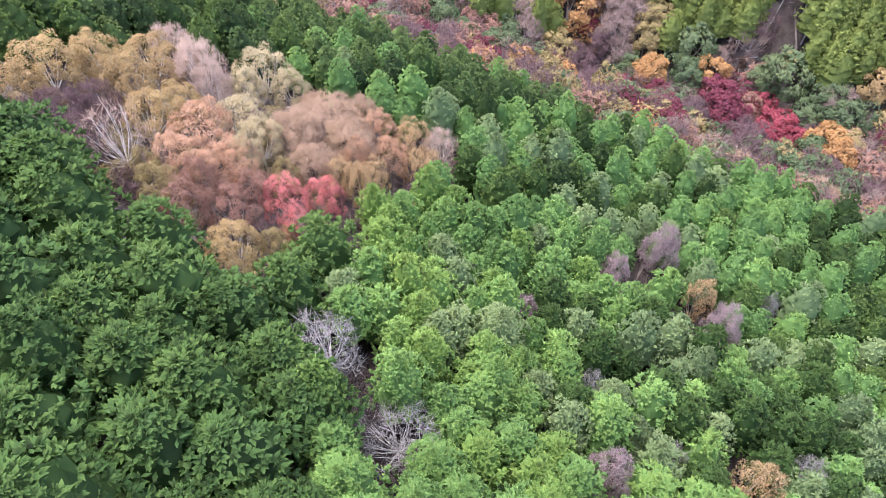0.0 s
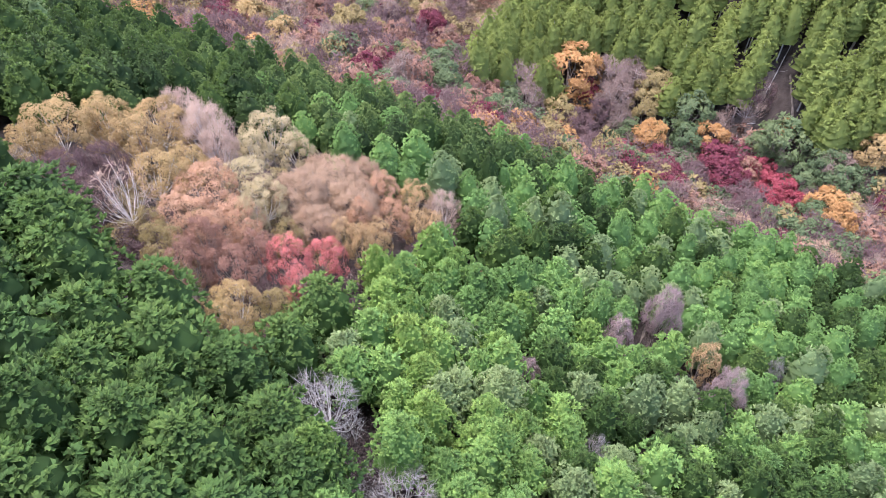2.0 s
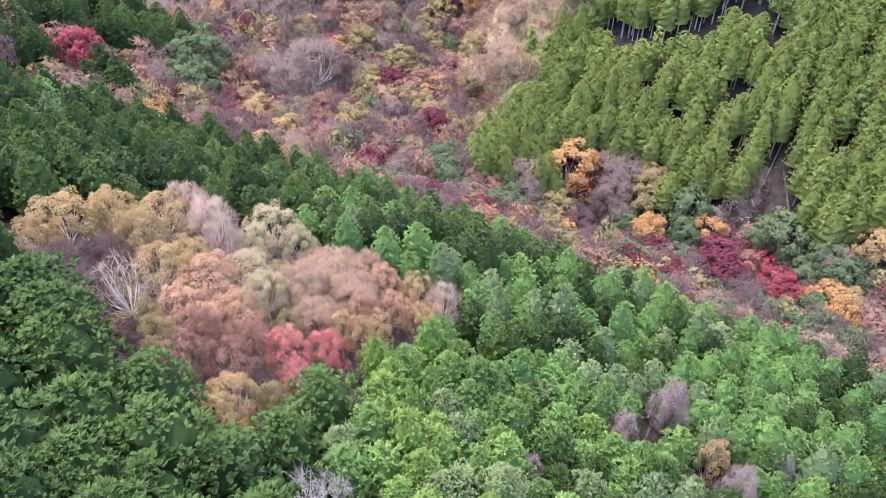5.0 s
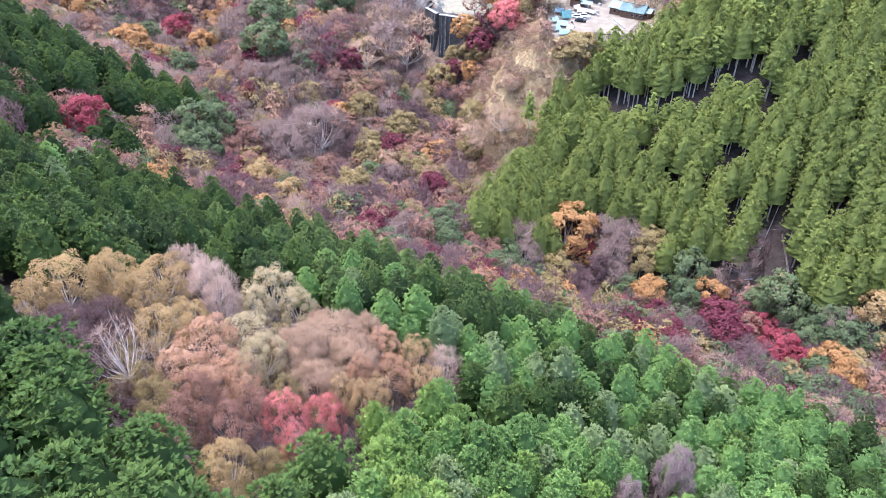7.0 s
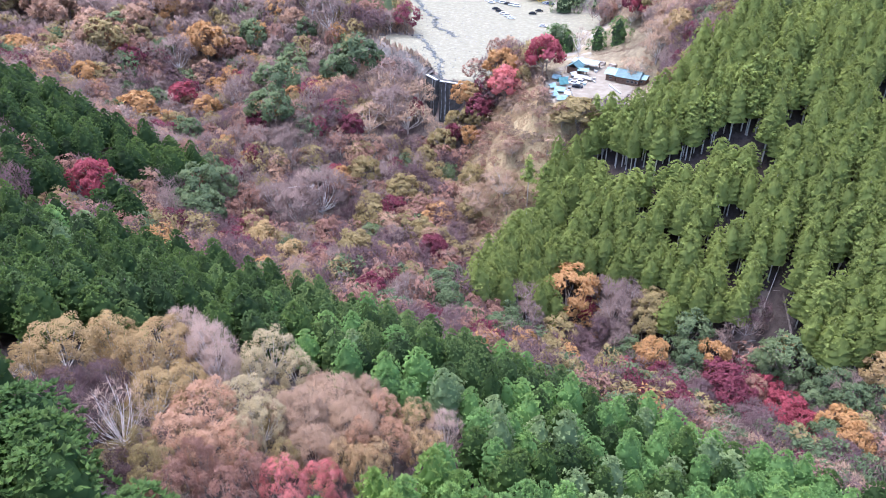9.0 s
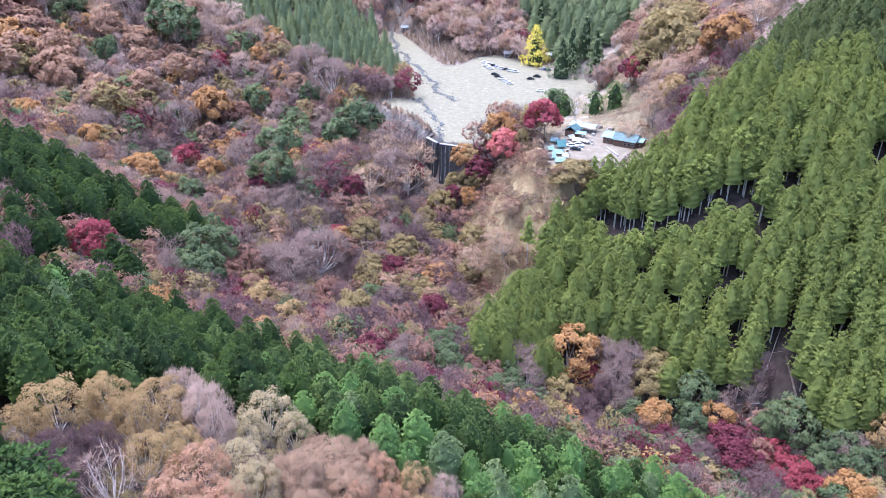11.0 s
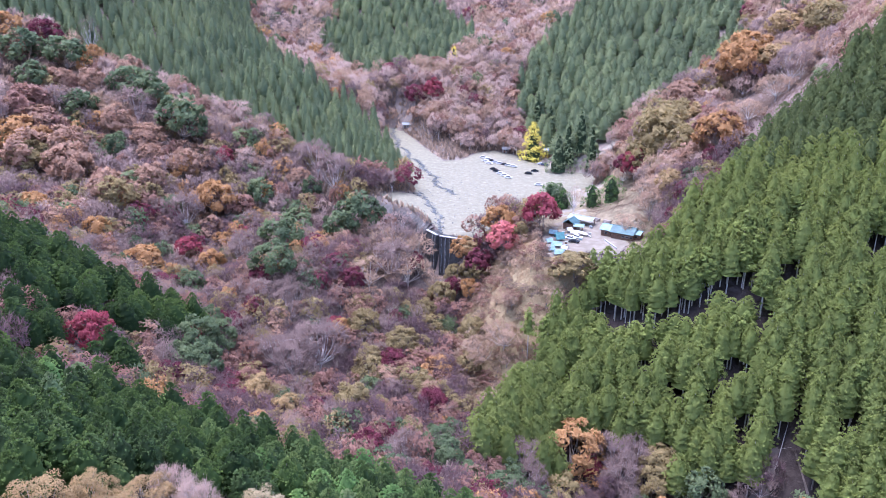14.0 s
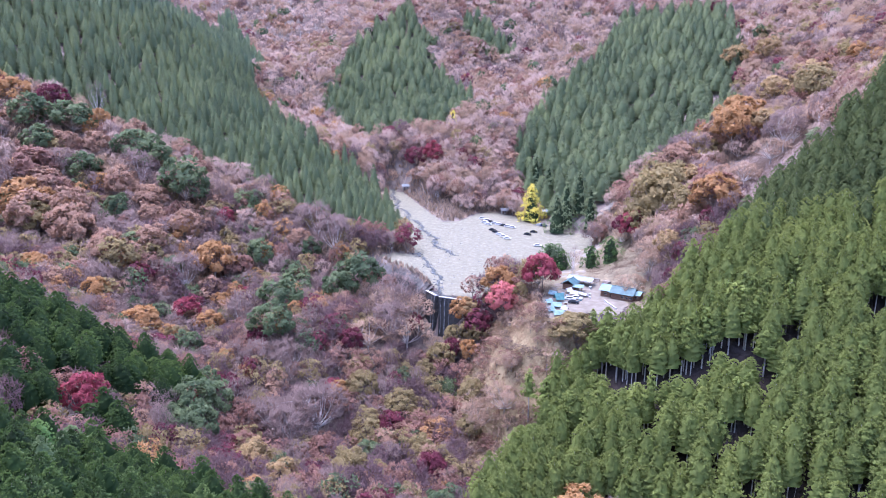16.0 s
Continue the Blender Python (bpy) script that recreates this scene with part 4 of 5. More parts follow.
singles(GOLD_W_TREES, "amber", 152, 4200, 0.18, WOODS, tall=2.1)
singles(PLUM_W_TREES, "plum_light", 172, 3600, 0.0, WOODS, True, 2.25, 34, (1.0, 0.08))
singles(DEAD_N_TREES[:1], "mauve", 195, 700, 0.0, NEARBY, True, 1.15, 20, (1.3, 0.05), "pale_bark", key="pale")
singles(DEAD_N_TREES[1:], "dead_twig", 190, 1500, 0.0, NEARBY, True, 1.15, 28, (1.3, 0.05), "dead_bark", key="dead")
VALLEY = "autumn trees in the valley"
for n, (rows, mat) in enumerate(((CRIMSON_TREES, "crimson"), (RED_TREES, "red"), (RUST_TREES, "rust"), (GOLD_TREES, "gold"), (EVERGREEN_TREES + EVERGREEN_TREES_B, "evergreen"), (OLIVE_TREES, "olive"), (TAN_TREES, "tan"), (PEACH_TREES, "peach"))):
    singles(rows, mat, 300 + n * 10, 2200, 0.42, VALLEY, tall=1.15, lobes=24)
singles(PLUM_TREES, "plum", 390, 1800, 0.0, VALLEY, True, 1.1, 22, (1.3, 0.15))
singles(GREY_TREES, "twig", 400, 1500, 0.0, VALLEY, True, 1.1, 22, (1.5, 0.12), "pale_bark")
singles(SHRUB_TREES, "fawn", 410, 1500, 0.0, "leafless shrubs along the wood", True, 0.8, 20, (1.3, 0.11), "trunk_grey", key="mauve")
singles(PALE_TREES, "twig", 420, 300, 0.0, VALLEY, True, 1.5, 16, (1.3, 0.1), "pale_bark", key="pale")

# ---------------------------------------------------------------- planted hillsides
def in_front(p, line, side, deep, bare_run):
    """Height factor of trees that stand just downhill of a line of gaps; 0 where none grows."""
    q = np.array(line, float)
    u = q / np.linalg.norm(q, axis=1, keepdims=True)
    rel = q[None] - p[:, None]
    ahead, off = (rel * u).sum(2), np.abs(rel[:, :, 0] * u[:, 1] - rel[:, :, 1] * u[:, 0])
    f = np.where((off < side) & (ahead > 0) & (ahead < deep), np.where(ahead < bare_run, 0, 0.42 + 0.58 * ahead / deep), 1)
    return f.min(1)


e_wood = apart(clear_of(spots(EAST_WOOD, 4.6, 13, 0.24), VALLEY_SINGLE, 0.35, 1.0), [YARD])
e_wood = e_wood[e_wood[:, 0] < 0.66 * e_wood[:, 1] + 30]
road_row = np.concatenate([np.array(ROAD[k]) + (np.array(ROAD[k + 1]) - ROAD[k]) * s for k in range(len(ROAD) - 1) for s in (0, 0.33, 0.66)]).reshape(-1, 2)[2:] * 0.965
e_wood = off_lines(e_wood, [(110, 192, 96, 164, 2.0)])
grown = np.minimum(in_front(e_wood, road_row, 2.6, 22, 6.0), in_front(e_wood, GAPS, 2.9, 15, 7.0))
e_wood, grown = e_wood[grown > 0], grown[grown > 0]
edge_fir = [list(conifer(R(86 + k), 19 + k, 2.9, 0.52, 24, 26, 1.2, 0.55, 8, 5, 0.25)) for k in range(3)]
edge = np.concatenate([road_row * 1.012, road_row * 1.03, np.array(GAPS) * 1.015]) + R(88).normal(0, 0.7, (len(road_row) * 2 + len(GAPS), 2))
wood_of("edge_cypresses", edge_fir, [M["trunk_grey"], M["cypress"], M["cypress"]], sized(edge, 19, 1, 0.08, 1, 0.1), "row of tall cypresses with bare pale trunks along the forest road", "forest", 12)
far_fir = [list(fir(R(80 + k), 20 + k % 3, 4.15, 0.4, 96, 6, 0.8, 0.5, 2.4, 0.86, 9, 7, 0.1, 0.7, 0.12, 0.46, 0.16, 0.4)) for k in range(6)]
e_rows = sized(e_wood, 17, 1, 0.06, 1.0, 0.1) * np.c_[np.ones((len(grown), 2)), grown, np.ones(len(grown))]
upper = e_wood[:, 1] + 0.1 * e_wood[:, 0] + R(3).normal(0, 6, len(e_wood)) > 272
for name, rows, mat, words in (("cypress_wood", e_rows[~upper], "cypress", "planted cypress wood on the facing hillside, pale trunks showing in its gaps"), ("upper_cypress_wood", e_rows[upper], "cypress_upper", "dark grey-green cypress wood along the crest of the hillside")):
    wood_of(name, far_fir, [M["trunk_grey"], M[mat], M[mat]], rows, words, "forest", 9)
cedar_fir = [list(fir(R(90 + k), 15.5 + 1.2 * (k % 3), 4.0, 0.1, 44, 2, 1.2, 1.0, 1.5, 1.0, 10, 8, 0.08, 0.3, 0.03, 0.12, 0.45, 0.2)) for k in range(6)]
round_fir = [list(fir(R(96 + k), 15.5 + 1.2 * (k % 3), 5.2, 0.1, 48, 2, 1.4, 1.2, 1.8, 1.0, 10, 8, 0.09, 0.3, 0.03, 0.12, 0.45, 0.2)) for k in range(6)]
for name, mat, protos, polys, step, words in (("cedar_wood", "cedar", cedar_fir, (CEDAR_WOOD,), 8.0, "planted cedar wood on the spur above the gravel bed"), ("distant_cedar_wood", "cedar_back", cedar_fir, (BACK_WOOD, NOTCH_WOOD), 8.4, "planted cedars on the far slopes, darkened and blued as shade and haze"),
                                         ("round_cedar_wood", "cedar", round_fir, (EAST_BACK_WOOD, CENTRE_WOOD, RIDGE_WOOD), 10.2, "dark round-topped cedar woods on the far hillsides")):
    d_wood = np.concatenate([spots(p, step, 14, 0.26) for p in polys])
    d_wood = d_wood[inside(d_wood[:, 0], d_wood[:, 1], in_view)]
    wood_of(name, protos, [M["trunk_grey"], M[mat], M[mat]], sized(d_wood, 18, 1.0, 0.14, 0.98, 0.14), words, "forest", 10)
w_wood = clear_of(np.concatenate([spots(p, 6.0, 16) for p in (WEST_WOOD, LOW_SPUR, SPUR_FOOT)]), VALLEY_SINGLE, 0.4, 1.0)
wood_of("spur_wood", coarse, [M["bark"], M["conifer_deep"], M["conifer_deep"]], sized(w_wood, 19, 0.95, 0.1, 1.1, 0.1), "deep green conifers on a small spur", "forest", 11)

# ---------------------------------------------------------------- mixed woods
mixed = apart(np.concatenate([spots([(-400, -50), (400, -50), (400, 330), (-400, 330)], 5.6, 15), spots([(-700, 330), (700, 330), (700, 560), (-700, 560)], 6.8, 17), spots([(-700, 560), (700, 560), (700, 900), (-700, 900)], 9.4, 18), spots([(-700, 900), (700, 900), (700, 1300), (-700, 1300)], 12.5, 19)]), STANDS + [FORECOURT, GRAVEL, YARD, BROWN, GRASS, CLEARING, WEDGE, PLUNGE, ARM, YARD_BANK])
mixed = clear_of(mixed[inside(mixed[:, 0], mixed[:, 1], in_view)], VALLEY_SINGLE, 0.34, 0.8)
names = ["twig", "plum", "rust", "olive", "evergreen", "crimson", "gold", "peach", "mauve", "fawn"]
share = {
    "west": (0.38, 0.14, 0.12, 0.10, 0.08, 0.02, 0.05, 0.07, 0.04, 0.0),
    "ravine": (0.13, 0.28, 0.28, 0.16, 0.04, 0.04, 0.02, 0.05, 0.0, 0.0),
    "east": (0.10, 0.32, 0.13, 0.10, 0.22, 0.10, 0.03, 0.0, 0.0, 0.0),
    "head": (0.12, 0.02, 0.08, 0.02, 0.02, 0.01, 0.01, 0.09, 0.38, 0.25),
    "right": (0.12, 0.05, 0.13, 0.08, 0.02, 0.02, 0.04, 0.11, 0.18, 0.25),
}
rr = R(33)
mx, my = mixed[:, 0], mixed[:, 1]
zone = np.where((mx > 0.2 * my) & (my > 300) & (my < 640), "right", np.where((my > 400) | ((mx > 90) & (my > 300)), "head", np.where((mx < -50) & (my > 235), "west", np.where((mx > 20) & (my < 215), "east", "ravine"))))
pick = np.array([rr.choice(len(names), p=np.array(share[z]) / sum(share[z])) for z in zone])
close = np.hypot(mx, my) < 330
text = {"twig": "grey leafless trees", "plum": "purple-brown leafless trees", "rust": "rusty brown trees", "olive": "yellowish olive trees", "evergreen": "dark evergreen trees", "crimson": "dark crimson maples", "gold": "golden orange trees", "peach": "orange-brown trees", "mauve": "pinkish grey leafless trees", "fawn": "pinkish fawn thinning trees"}
for k, mat in enumerate(names):
    bare = mat in ("twig", "plum", "mauve", "fawn")
    for far, sel in enumerate((close, ~close & (my <= 560), ~close & (my > 560))):
        q = mixed[(pick == k) & sel]
        if not len(q):
            continue
        n, many, boughs = ((560, 16, 9), (400, 14, 6), (140, 8, 3))[far]
        turn = (0.3, 0.65, 0.7)[far]
        if bare:
            protos = [list(brushy(R(500 + k * 10 + j), 9, 4.2, many, n, (1.6, 1.8, 2.1)[far], (0.15, 0.24, 0.55)[far], boughs, turn, 1 - min(far, 1), 0.15)) for j in range(5)]
        else:
            protos = [list(domed(R(500 + k * 10 + j), 9.0, 4.2, many, n, (0.5, 0.68, 1.3)[far], 1.25, boughs, turn, 0, 0.18)) for j in range(5)]
        if far == 2:
            protos = [[join([tube((0, 0, -1.2), (0, 0, 5.5), 0.26, 0.1, 5)]), a[1]] for a in protos]
        wood_of(("", "distant_", "remote_")[far] + mat + "_trees", protos, [M["pale_bark" if mat in ("twig", "mauve") else "bark"], M[mat]], sized(q, 50 + k, (1.15, 1.35, 1.4)[far], 0.2, (1.1, 1.25, 1.4)[far], 0.2), text[mat] + (" in the valley", " on the valley sides", " on the far slopes")[far], "forest", 60 + k)


def tufts(name, poly, count, mat, size, label, seed, keep_off=(), lift=0.3, thin=0.35):
    """Dry grass and brush as one mesh of blades."""
    r = R(seed)
    px, py = np.array(poly).T
    p = np.stack([r.uniform(px.min(), px.max(), count * 3), r.uniform(py.min(), py.max(), count * 3)], 1)
    p = apart(p[inside(p[:, 0], p[:, 1], poly)], keep_off)[:count]
    base = np.c_[p, ground_z(p[:, 0], p[:, 1]) + size * lift]
    v, f, t, o = blades(base, np.tile([0.0, 0, 1.0], (len(p), 1)), size, size * thin, r, 0.4)
    return tagged(new(name, mesh_of(name, v, f, [M[mat]], t, None, o)), label, "grass", kind="stuff")


for name, poly, low, high, words in (("grass_slope", GRASS, (0.275, 0.212, 0.118), (0.415, 0.328, 0.188), "open slope of straw-coloured dry grass"), ("brush_slope", BROWN, (0.19, 0.138, 0.118), (0.27, 0.203, 0.178), "open ridge slope of brown dead brush"), ("verge", CLEARING, (0.155, 0.124, 0.080), (0.252, 0.204, 0.132), "rough brown verge round the yard")):
    m, nt, b = nodes(name + "_soil", 0.95)
    nt.links.new(ramp(nt, noise_node(nt, 0.35, 8.0), [(0.35, low), (0.65, high)]), b.inputs["Base Color"])
    bump(nt, b, noise_node(nt, 1.2, 6.0), 0.8, 0.5)
    sheet(name, poly, 0.3, 2.0, m, words, "slope")
tufts("dry_grass", GRASS, 40000, "straw", 0.95, "straw-coloured dry grass on the open slope", 1)
tufts("brown_brush", BROWN, 16000, "brush", 1.2, "brown leafless brush on the open ridge slope", 2)
# brown soil sheets, darkened to paint the shade in gaps between trees
m, nt, b = nodes("shade_darkened_soil", 0.95)
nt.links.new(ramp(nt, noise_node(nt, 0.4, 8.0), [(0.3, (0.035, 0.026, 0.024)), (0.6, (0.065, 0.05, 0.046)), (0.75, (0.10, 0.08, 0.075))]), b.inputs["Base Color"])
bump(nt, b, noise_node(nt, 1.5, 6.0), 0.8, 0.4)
sheet("forest_floor", EAST_WOOD, 0.9, 4.0, m, "brown forest floor below the cypress wood, darkened in colour as shade", "forest floor")
sheet("stand_floor", NEAR_WOOD, 0.5, 4.0, m, "brown forest floor below the conifers of the near slope, darkened in colour as shade", "forest floor")
sheet("gully", WEDGE, 1.0, 1.5, m, "brown bare soil gully among the cypresses, darkened in colour as shade", "gully")
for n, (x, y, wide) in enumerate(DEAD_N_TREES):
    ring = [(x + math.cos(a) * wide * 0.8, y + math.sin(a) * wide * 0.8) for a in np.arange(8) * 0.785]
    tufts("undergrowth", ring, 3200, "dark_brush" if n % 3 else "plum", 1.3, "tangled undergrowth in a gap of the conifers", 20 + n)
tufts("forecourt_grass", FORECOURT, 1500, "straw", 0.6, "thin dry grass on the trodden ground below the cedars", 4, [DIRT])
tufts("verge_grass", CLEARING, 16000, "brush", 0.9, "dry grass and scrub round the yard", 3, [DIRT])

open_floor = STANDS + [FORECOURT, GRAVEL, YARD, BROWN, GRASS, CLEARING, WEDGE, FALL_POOL]
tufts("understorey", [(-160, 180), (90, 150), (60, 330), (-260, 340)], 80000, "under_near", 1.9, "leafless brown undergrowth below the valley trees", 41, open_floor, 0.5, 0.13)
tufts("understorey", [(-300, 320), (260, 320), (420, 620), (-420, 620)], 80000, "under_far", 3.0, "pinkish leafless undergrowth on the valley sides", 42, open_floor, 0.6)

scrub = spots(GRASS, 4.6, 61, 0.5)
for k, (name, mat, words) in enumerate((("fawn_scrub", "fawn", "fawn leafless scrub on the grassy slope"), ("brown_scrub", "brush", "brown leafless scrub on the grassy slope"), ("rusty_scrub", "rust", "rusty scrub on the grassy slope"))):
    wood_of(name, [list(domed(R(620 + k * 5 + j), 9, 4.2, 12, 420, 0.5, 1.25, 5)) for j in range(3)], [M["bark"], M[mat]], sized(scrub[k::3], 63 + k, 0.4, 0.14, 0.62, 0.2), words, "scrub", 64 + k)


# ---------------------------------------------------------------- gravel bed, dam and cliff
P = {
    "lip": plain("pale_concrete_lip", (0.34, 0.335, 0.32), 0.85, 0.25, 1.0, 0.02),
    "concrete": plain("weathered_concrete", (0.065, 0.063, 0.062), 0.9, 0.35, 0.8, 0.05),
    "rock": plain("dark_wet_rock", (0.10, 0.09, 0.085), 0.75, 0.6, 0.35, 0.5),
    "boulder": plain("pale_boulder", (0.19, 0.187, 0.175), 0.9, 0.3, 0.6, 0.1),
    "dirt": plain("trodden_dirt", (0.235, 0.208, 0.178), 0.95, 0.3, 0.25, 0.1),
    "teal": plain("teal_sheet_roof", (0.065, 0.12, 0.13), 0.5, 0.25, 0.7),
    "sky_roof": plain("light_blue_sheet_roof", (0.19, 0.29, 0.31), 0.5, 0.2, 0.7),
    "slate_roof": plain("grey_sheet_roof", (0.26, 0.29, 0.31), 0.6, 0.25, 0.7),
    "timber": plain("brown_timber", (0.16, 0.10, 0.07), 0.8, 0.3, 2.0),
    "whitewash": plain("white_wall", (0.40, 0.39, 0.375), 0.8, 0.1, 1.0),
    "tarp_blue": plain("pale_blue_tarpaulin", (0.21, 0.31, 0.34), 0.6, 0.25, 1.0),
    "tarp_teal": plain("teal_tarpaulin", (0.085, 0.20, 0.205), 0.6, 0.2, 1.0),
    "tarp_white": plain("white_tarpaulin", (0.44, 0.44, 0.45), 0.6, 0.15, 1.0),
    "car_white": plain("white_car_paint", (0.72, 0.72, 0.73), 0.25, 0.04, 1.0),
    "car_black": plain("black_car_paint", (0.015, 0.015, 0.018), 0.25, 0.1, 1.0),
    "car_silver": plain("silver_car_paint", (0.42, 0.43, 0.45), 0.25, 0.05, 1.0),
    "car_blue": plain("dark_blue_car_paint", (0.04, 0.06, 0.14), 0.25, 0.1, 1.0),
    "glass": plain("tinted_window_glass", (0.02, 0.025, 0.03), 0.08, 0.1, 1.0),
    "tyre": plain("black_rubber", (0.02, 0.02, 0.02), 0.9, 0.2, 4.0),
    "lamp": plain("lamp_glass", (0.7, 0.68, 0.62), 0.15, 0.05, 4.0),
}
m, nt, b = nodes("stream_water", 0.35)
nt.links.new(ramp(nt, noise_node(nt, 0.9, 6.0), [(0.40, (0.035, 0.037, 0.035)), (0.58, (0.07, 0.072, 0.068)), (0.70, (0.16, 0.16, 0.155))]), b.inputs["Base Color"])
bump(nt, b, noise_node(nt, 3.0, 4.0), 0.6, 0.15)
P["water"] = m
m, nt, b = nodes("falling_water", 0.35)
nt.links.new(ramp(nt, noise_node(nt, 1.2, 5.0), [(0.42, (0.07, 0.075, 0.08)), (0.62, (0.26, 0.27, 0.28))]), b.inputs["Base Color"])
P["fall"] = m


def part(name, bm, material, parent, label=""):
    me = bpy.data.meshes.new(name)
    bm.to_mesh(me)
    bm.free()
    me.materials.append(material)
    ob = new(name, me)
    ob.parent = parent
    return tagged(ob, label)


def block(size, at=(0, 0, 0), bevel=0.05, taper=1.0):
    """A box with softened edges, its top scaled by taper; at is the middle of its foot."""
    bm = bmesh.new()
    bmesh.ops.create_cube(bm, size=1)
    for v in bm.verts:
        k = taper if v.co.z > 0 else 1
        v.co = Vector((v.co.x * size[0] * k + at[0], v.co.y * size[1] * k + at[1], (v.co.z + 0.5) * size[2] + at[2]))
    if bevel:
        bmesh.ops.bevel(bm, geom=bm.edges[:], offset=bevel, segments=1, affect="EDGES")
    return bm


def prism(profile, length, at=(0, 0, 0)):
    """A profile in y and z, drawn out along x."""
    bm = bmesh.new()
    ends = [[bm.verts.new((at[0] + sx * length / 2, at[1] + y, at[2] + z)) for y, z in profile] for sx in (-1, 1)]
    n = len(profile)
    for k in range(n):
        bm.faces.new((ends[0][k], ends[0][(k + 1) % n], ends[1][(k + 1) % n], ends[1][k]))
    bm.faces.new(ends[0][::-1])
    bm.faces.new(ends[1])
    bmesh.ops.recalc_face_normals(bm, faces=bm.faces[:])
    return bm


def wheel_mesh(radius, width, at):
    bm = bmesh.new()
    bmesh.ops.create_cone(bm, cap_ends=True, segments=12, radius1=radius, radius2=radius, depth=width, matrix=pose(*at, 90, 0, 0))
    return bm


def buffer_of(line, half):
    """A plan outline round a line."""
    p = np.array(line, float)
    d = np.gradient(p, axis=0)
    n = np.stack([-d[:, 1], d[:, 0]], 1) / np.linalg.norm(d, axis=1, keepdims=True)
    return [tuple(q) for q in np.concatenate([p + n * half, (p - n * half)[::-1]])]


def finer(line, step=2.0):
    p = np.array(line, float)
    out = []
    for a, c in zip(p[:-1], p[1:]):
        n = max(2, int(np.linalg.norm(c - a) / step))
        out += [a + (c - a) * k / n for k in range(n)]
    wob = R(4).normal(0, 0.5, (len(out) + 1, 2))
    return np.array(out + [p[-1]]) + wob


def winding(line):
    """A line with shallow bends."""
    p = finer(line, 1.5)
    run = np.r_[0, np.cumsum(np.hypot(*np.diff(p, axis=0).T))]
    return p + np.stack([1.5 * np.sin(run / 5.5) + 0.8 * np.sin(run / 2.3 + 1), 0.7 * np.sin(run / 4.0)], 1)


sheet("stream", buffer_of(winding(STREAM_LINE), 0.95), 0.48, 0.6, P["water"], "shallow stony stream in the gravel bed", "stream")
sheet("stream", buffer_of(winding(SIDE_STREAM), 0.85), 0.48, 0.6, P["water"], "shallow stony stream running to the dam", "stream")
sheet("forecourt", FORECOURT, 0.15, 1.5, P["dirt"], "trodden pale ground below the cedars", "ground")
sheet("track", DIRT, 0.25, 1.5, P["dirt"], "pale dirt track between gravel bed and yard", "track")
sheet("footpath", buffer_of(finer(PATH_LINE), 1.6), 0.4, 0.8, P["dirt"], "pale dirt path climbing beside the cedars", "path")
sheet("forest_road", buffer_of(finer(ROAD, 3.0), 1.5), 0.1, 1.0, M["litter"], "narrow road through the cypress wood", "road")


def stones(name, places, low, high, mat, label, seed):
    """Loose stones as one mesh."""
    r = R(seed)
    bm = bmesh.new()
    bmesh.ops.create_icosphere(bm, subdivisions=1, radius=1)
    v0 = np.array([v.co[:] for v in bm.verts])
    f0 = np.array([[v.index for v in f.verts] for f in bm.faces])
    bm.free()
    z = ground_z(places[:, 0], places[:, 1]) + 0.35
    V = [(v0 * r.uniform(0.7, 1.2, (len(v0), 1)) * r.uniform(low, high) * [r.uniform(0.8, 1.5), r.uniform(0.8, 1.2), 0.7]) + [x, y, h] for (x, y), h in zip(places, z)]
    F_ = [f0 + k * len(v0) for k in range(len(places))]
    return tagged(new(name, mesh_of(name, np.concatenate(V), np.concatenate(F_), [mat])), label, "stones", kind="stuff")


r = R(70)
along = np.concatenate([winding(STREAM_LINE), winding(SIDE_STREAM)])
stones("stream_stones", np.repeat(along, 3, 0) + r.normal(0, 1.2, (len(along) * 3, 2)), 0.2, 0.6, P["boulder"], "grey boulders along the stream", 71)
bed = spots([(-20, 315), (22, 315), (45, 360), (10, 420), (-10, 400)], 3.6, 72, 0.5)
stones("bed_stones", bed, 0.12, 0.4, P["boulder"], "pale boulders strewn over the gravel bed", 73)


def wall_strip(line, top, foot, rough, step, seed, lean=0.12):
    """A rugged upright face along a plan line."""
    p = finer(line, step)
    r = R(seed)
    d = np.gradient(p, axis=0)
    n = np.stack([d[:, 1], -d[:, 0]], 1) / np.linalg.norm(d, axis=1, keepdims=True)
    n = n * np.where(n[:, 1:] > 0, -1, 1)
    rows = 9
    v = []
    for k in range(rows):
        s = k / (rows - 1)
        off = r.normal(0, rough, len(p)) + lean * (top - foot) * s + (3.4 if k else -0.4)
        q = p + n * off[:, None]
        v.append(np.c_[q, np.full(len(p), top + (foot - top) * s) + r.normal(0, rough * 0.4, len(p)) * (0 < k)])
    return np.concatenate(v), grid_faces(len(p), rows)


v, f = wall_strip([(-38, 364), (-24, 348.5), (-12, 335.5), (-3.5, 312.5)], 3.2, -14, 0.8, 1.6, 74)
tagged(new("cliff", mesh_of("cliff", v, f, [P["rock"]])), "dark wet rock face below the gravel bed", "cliff", kind="structure")

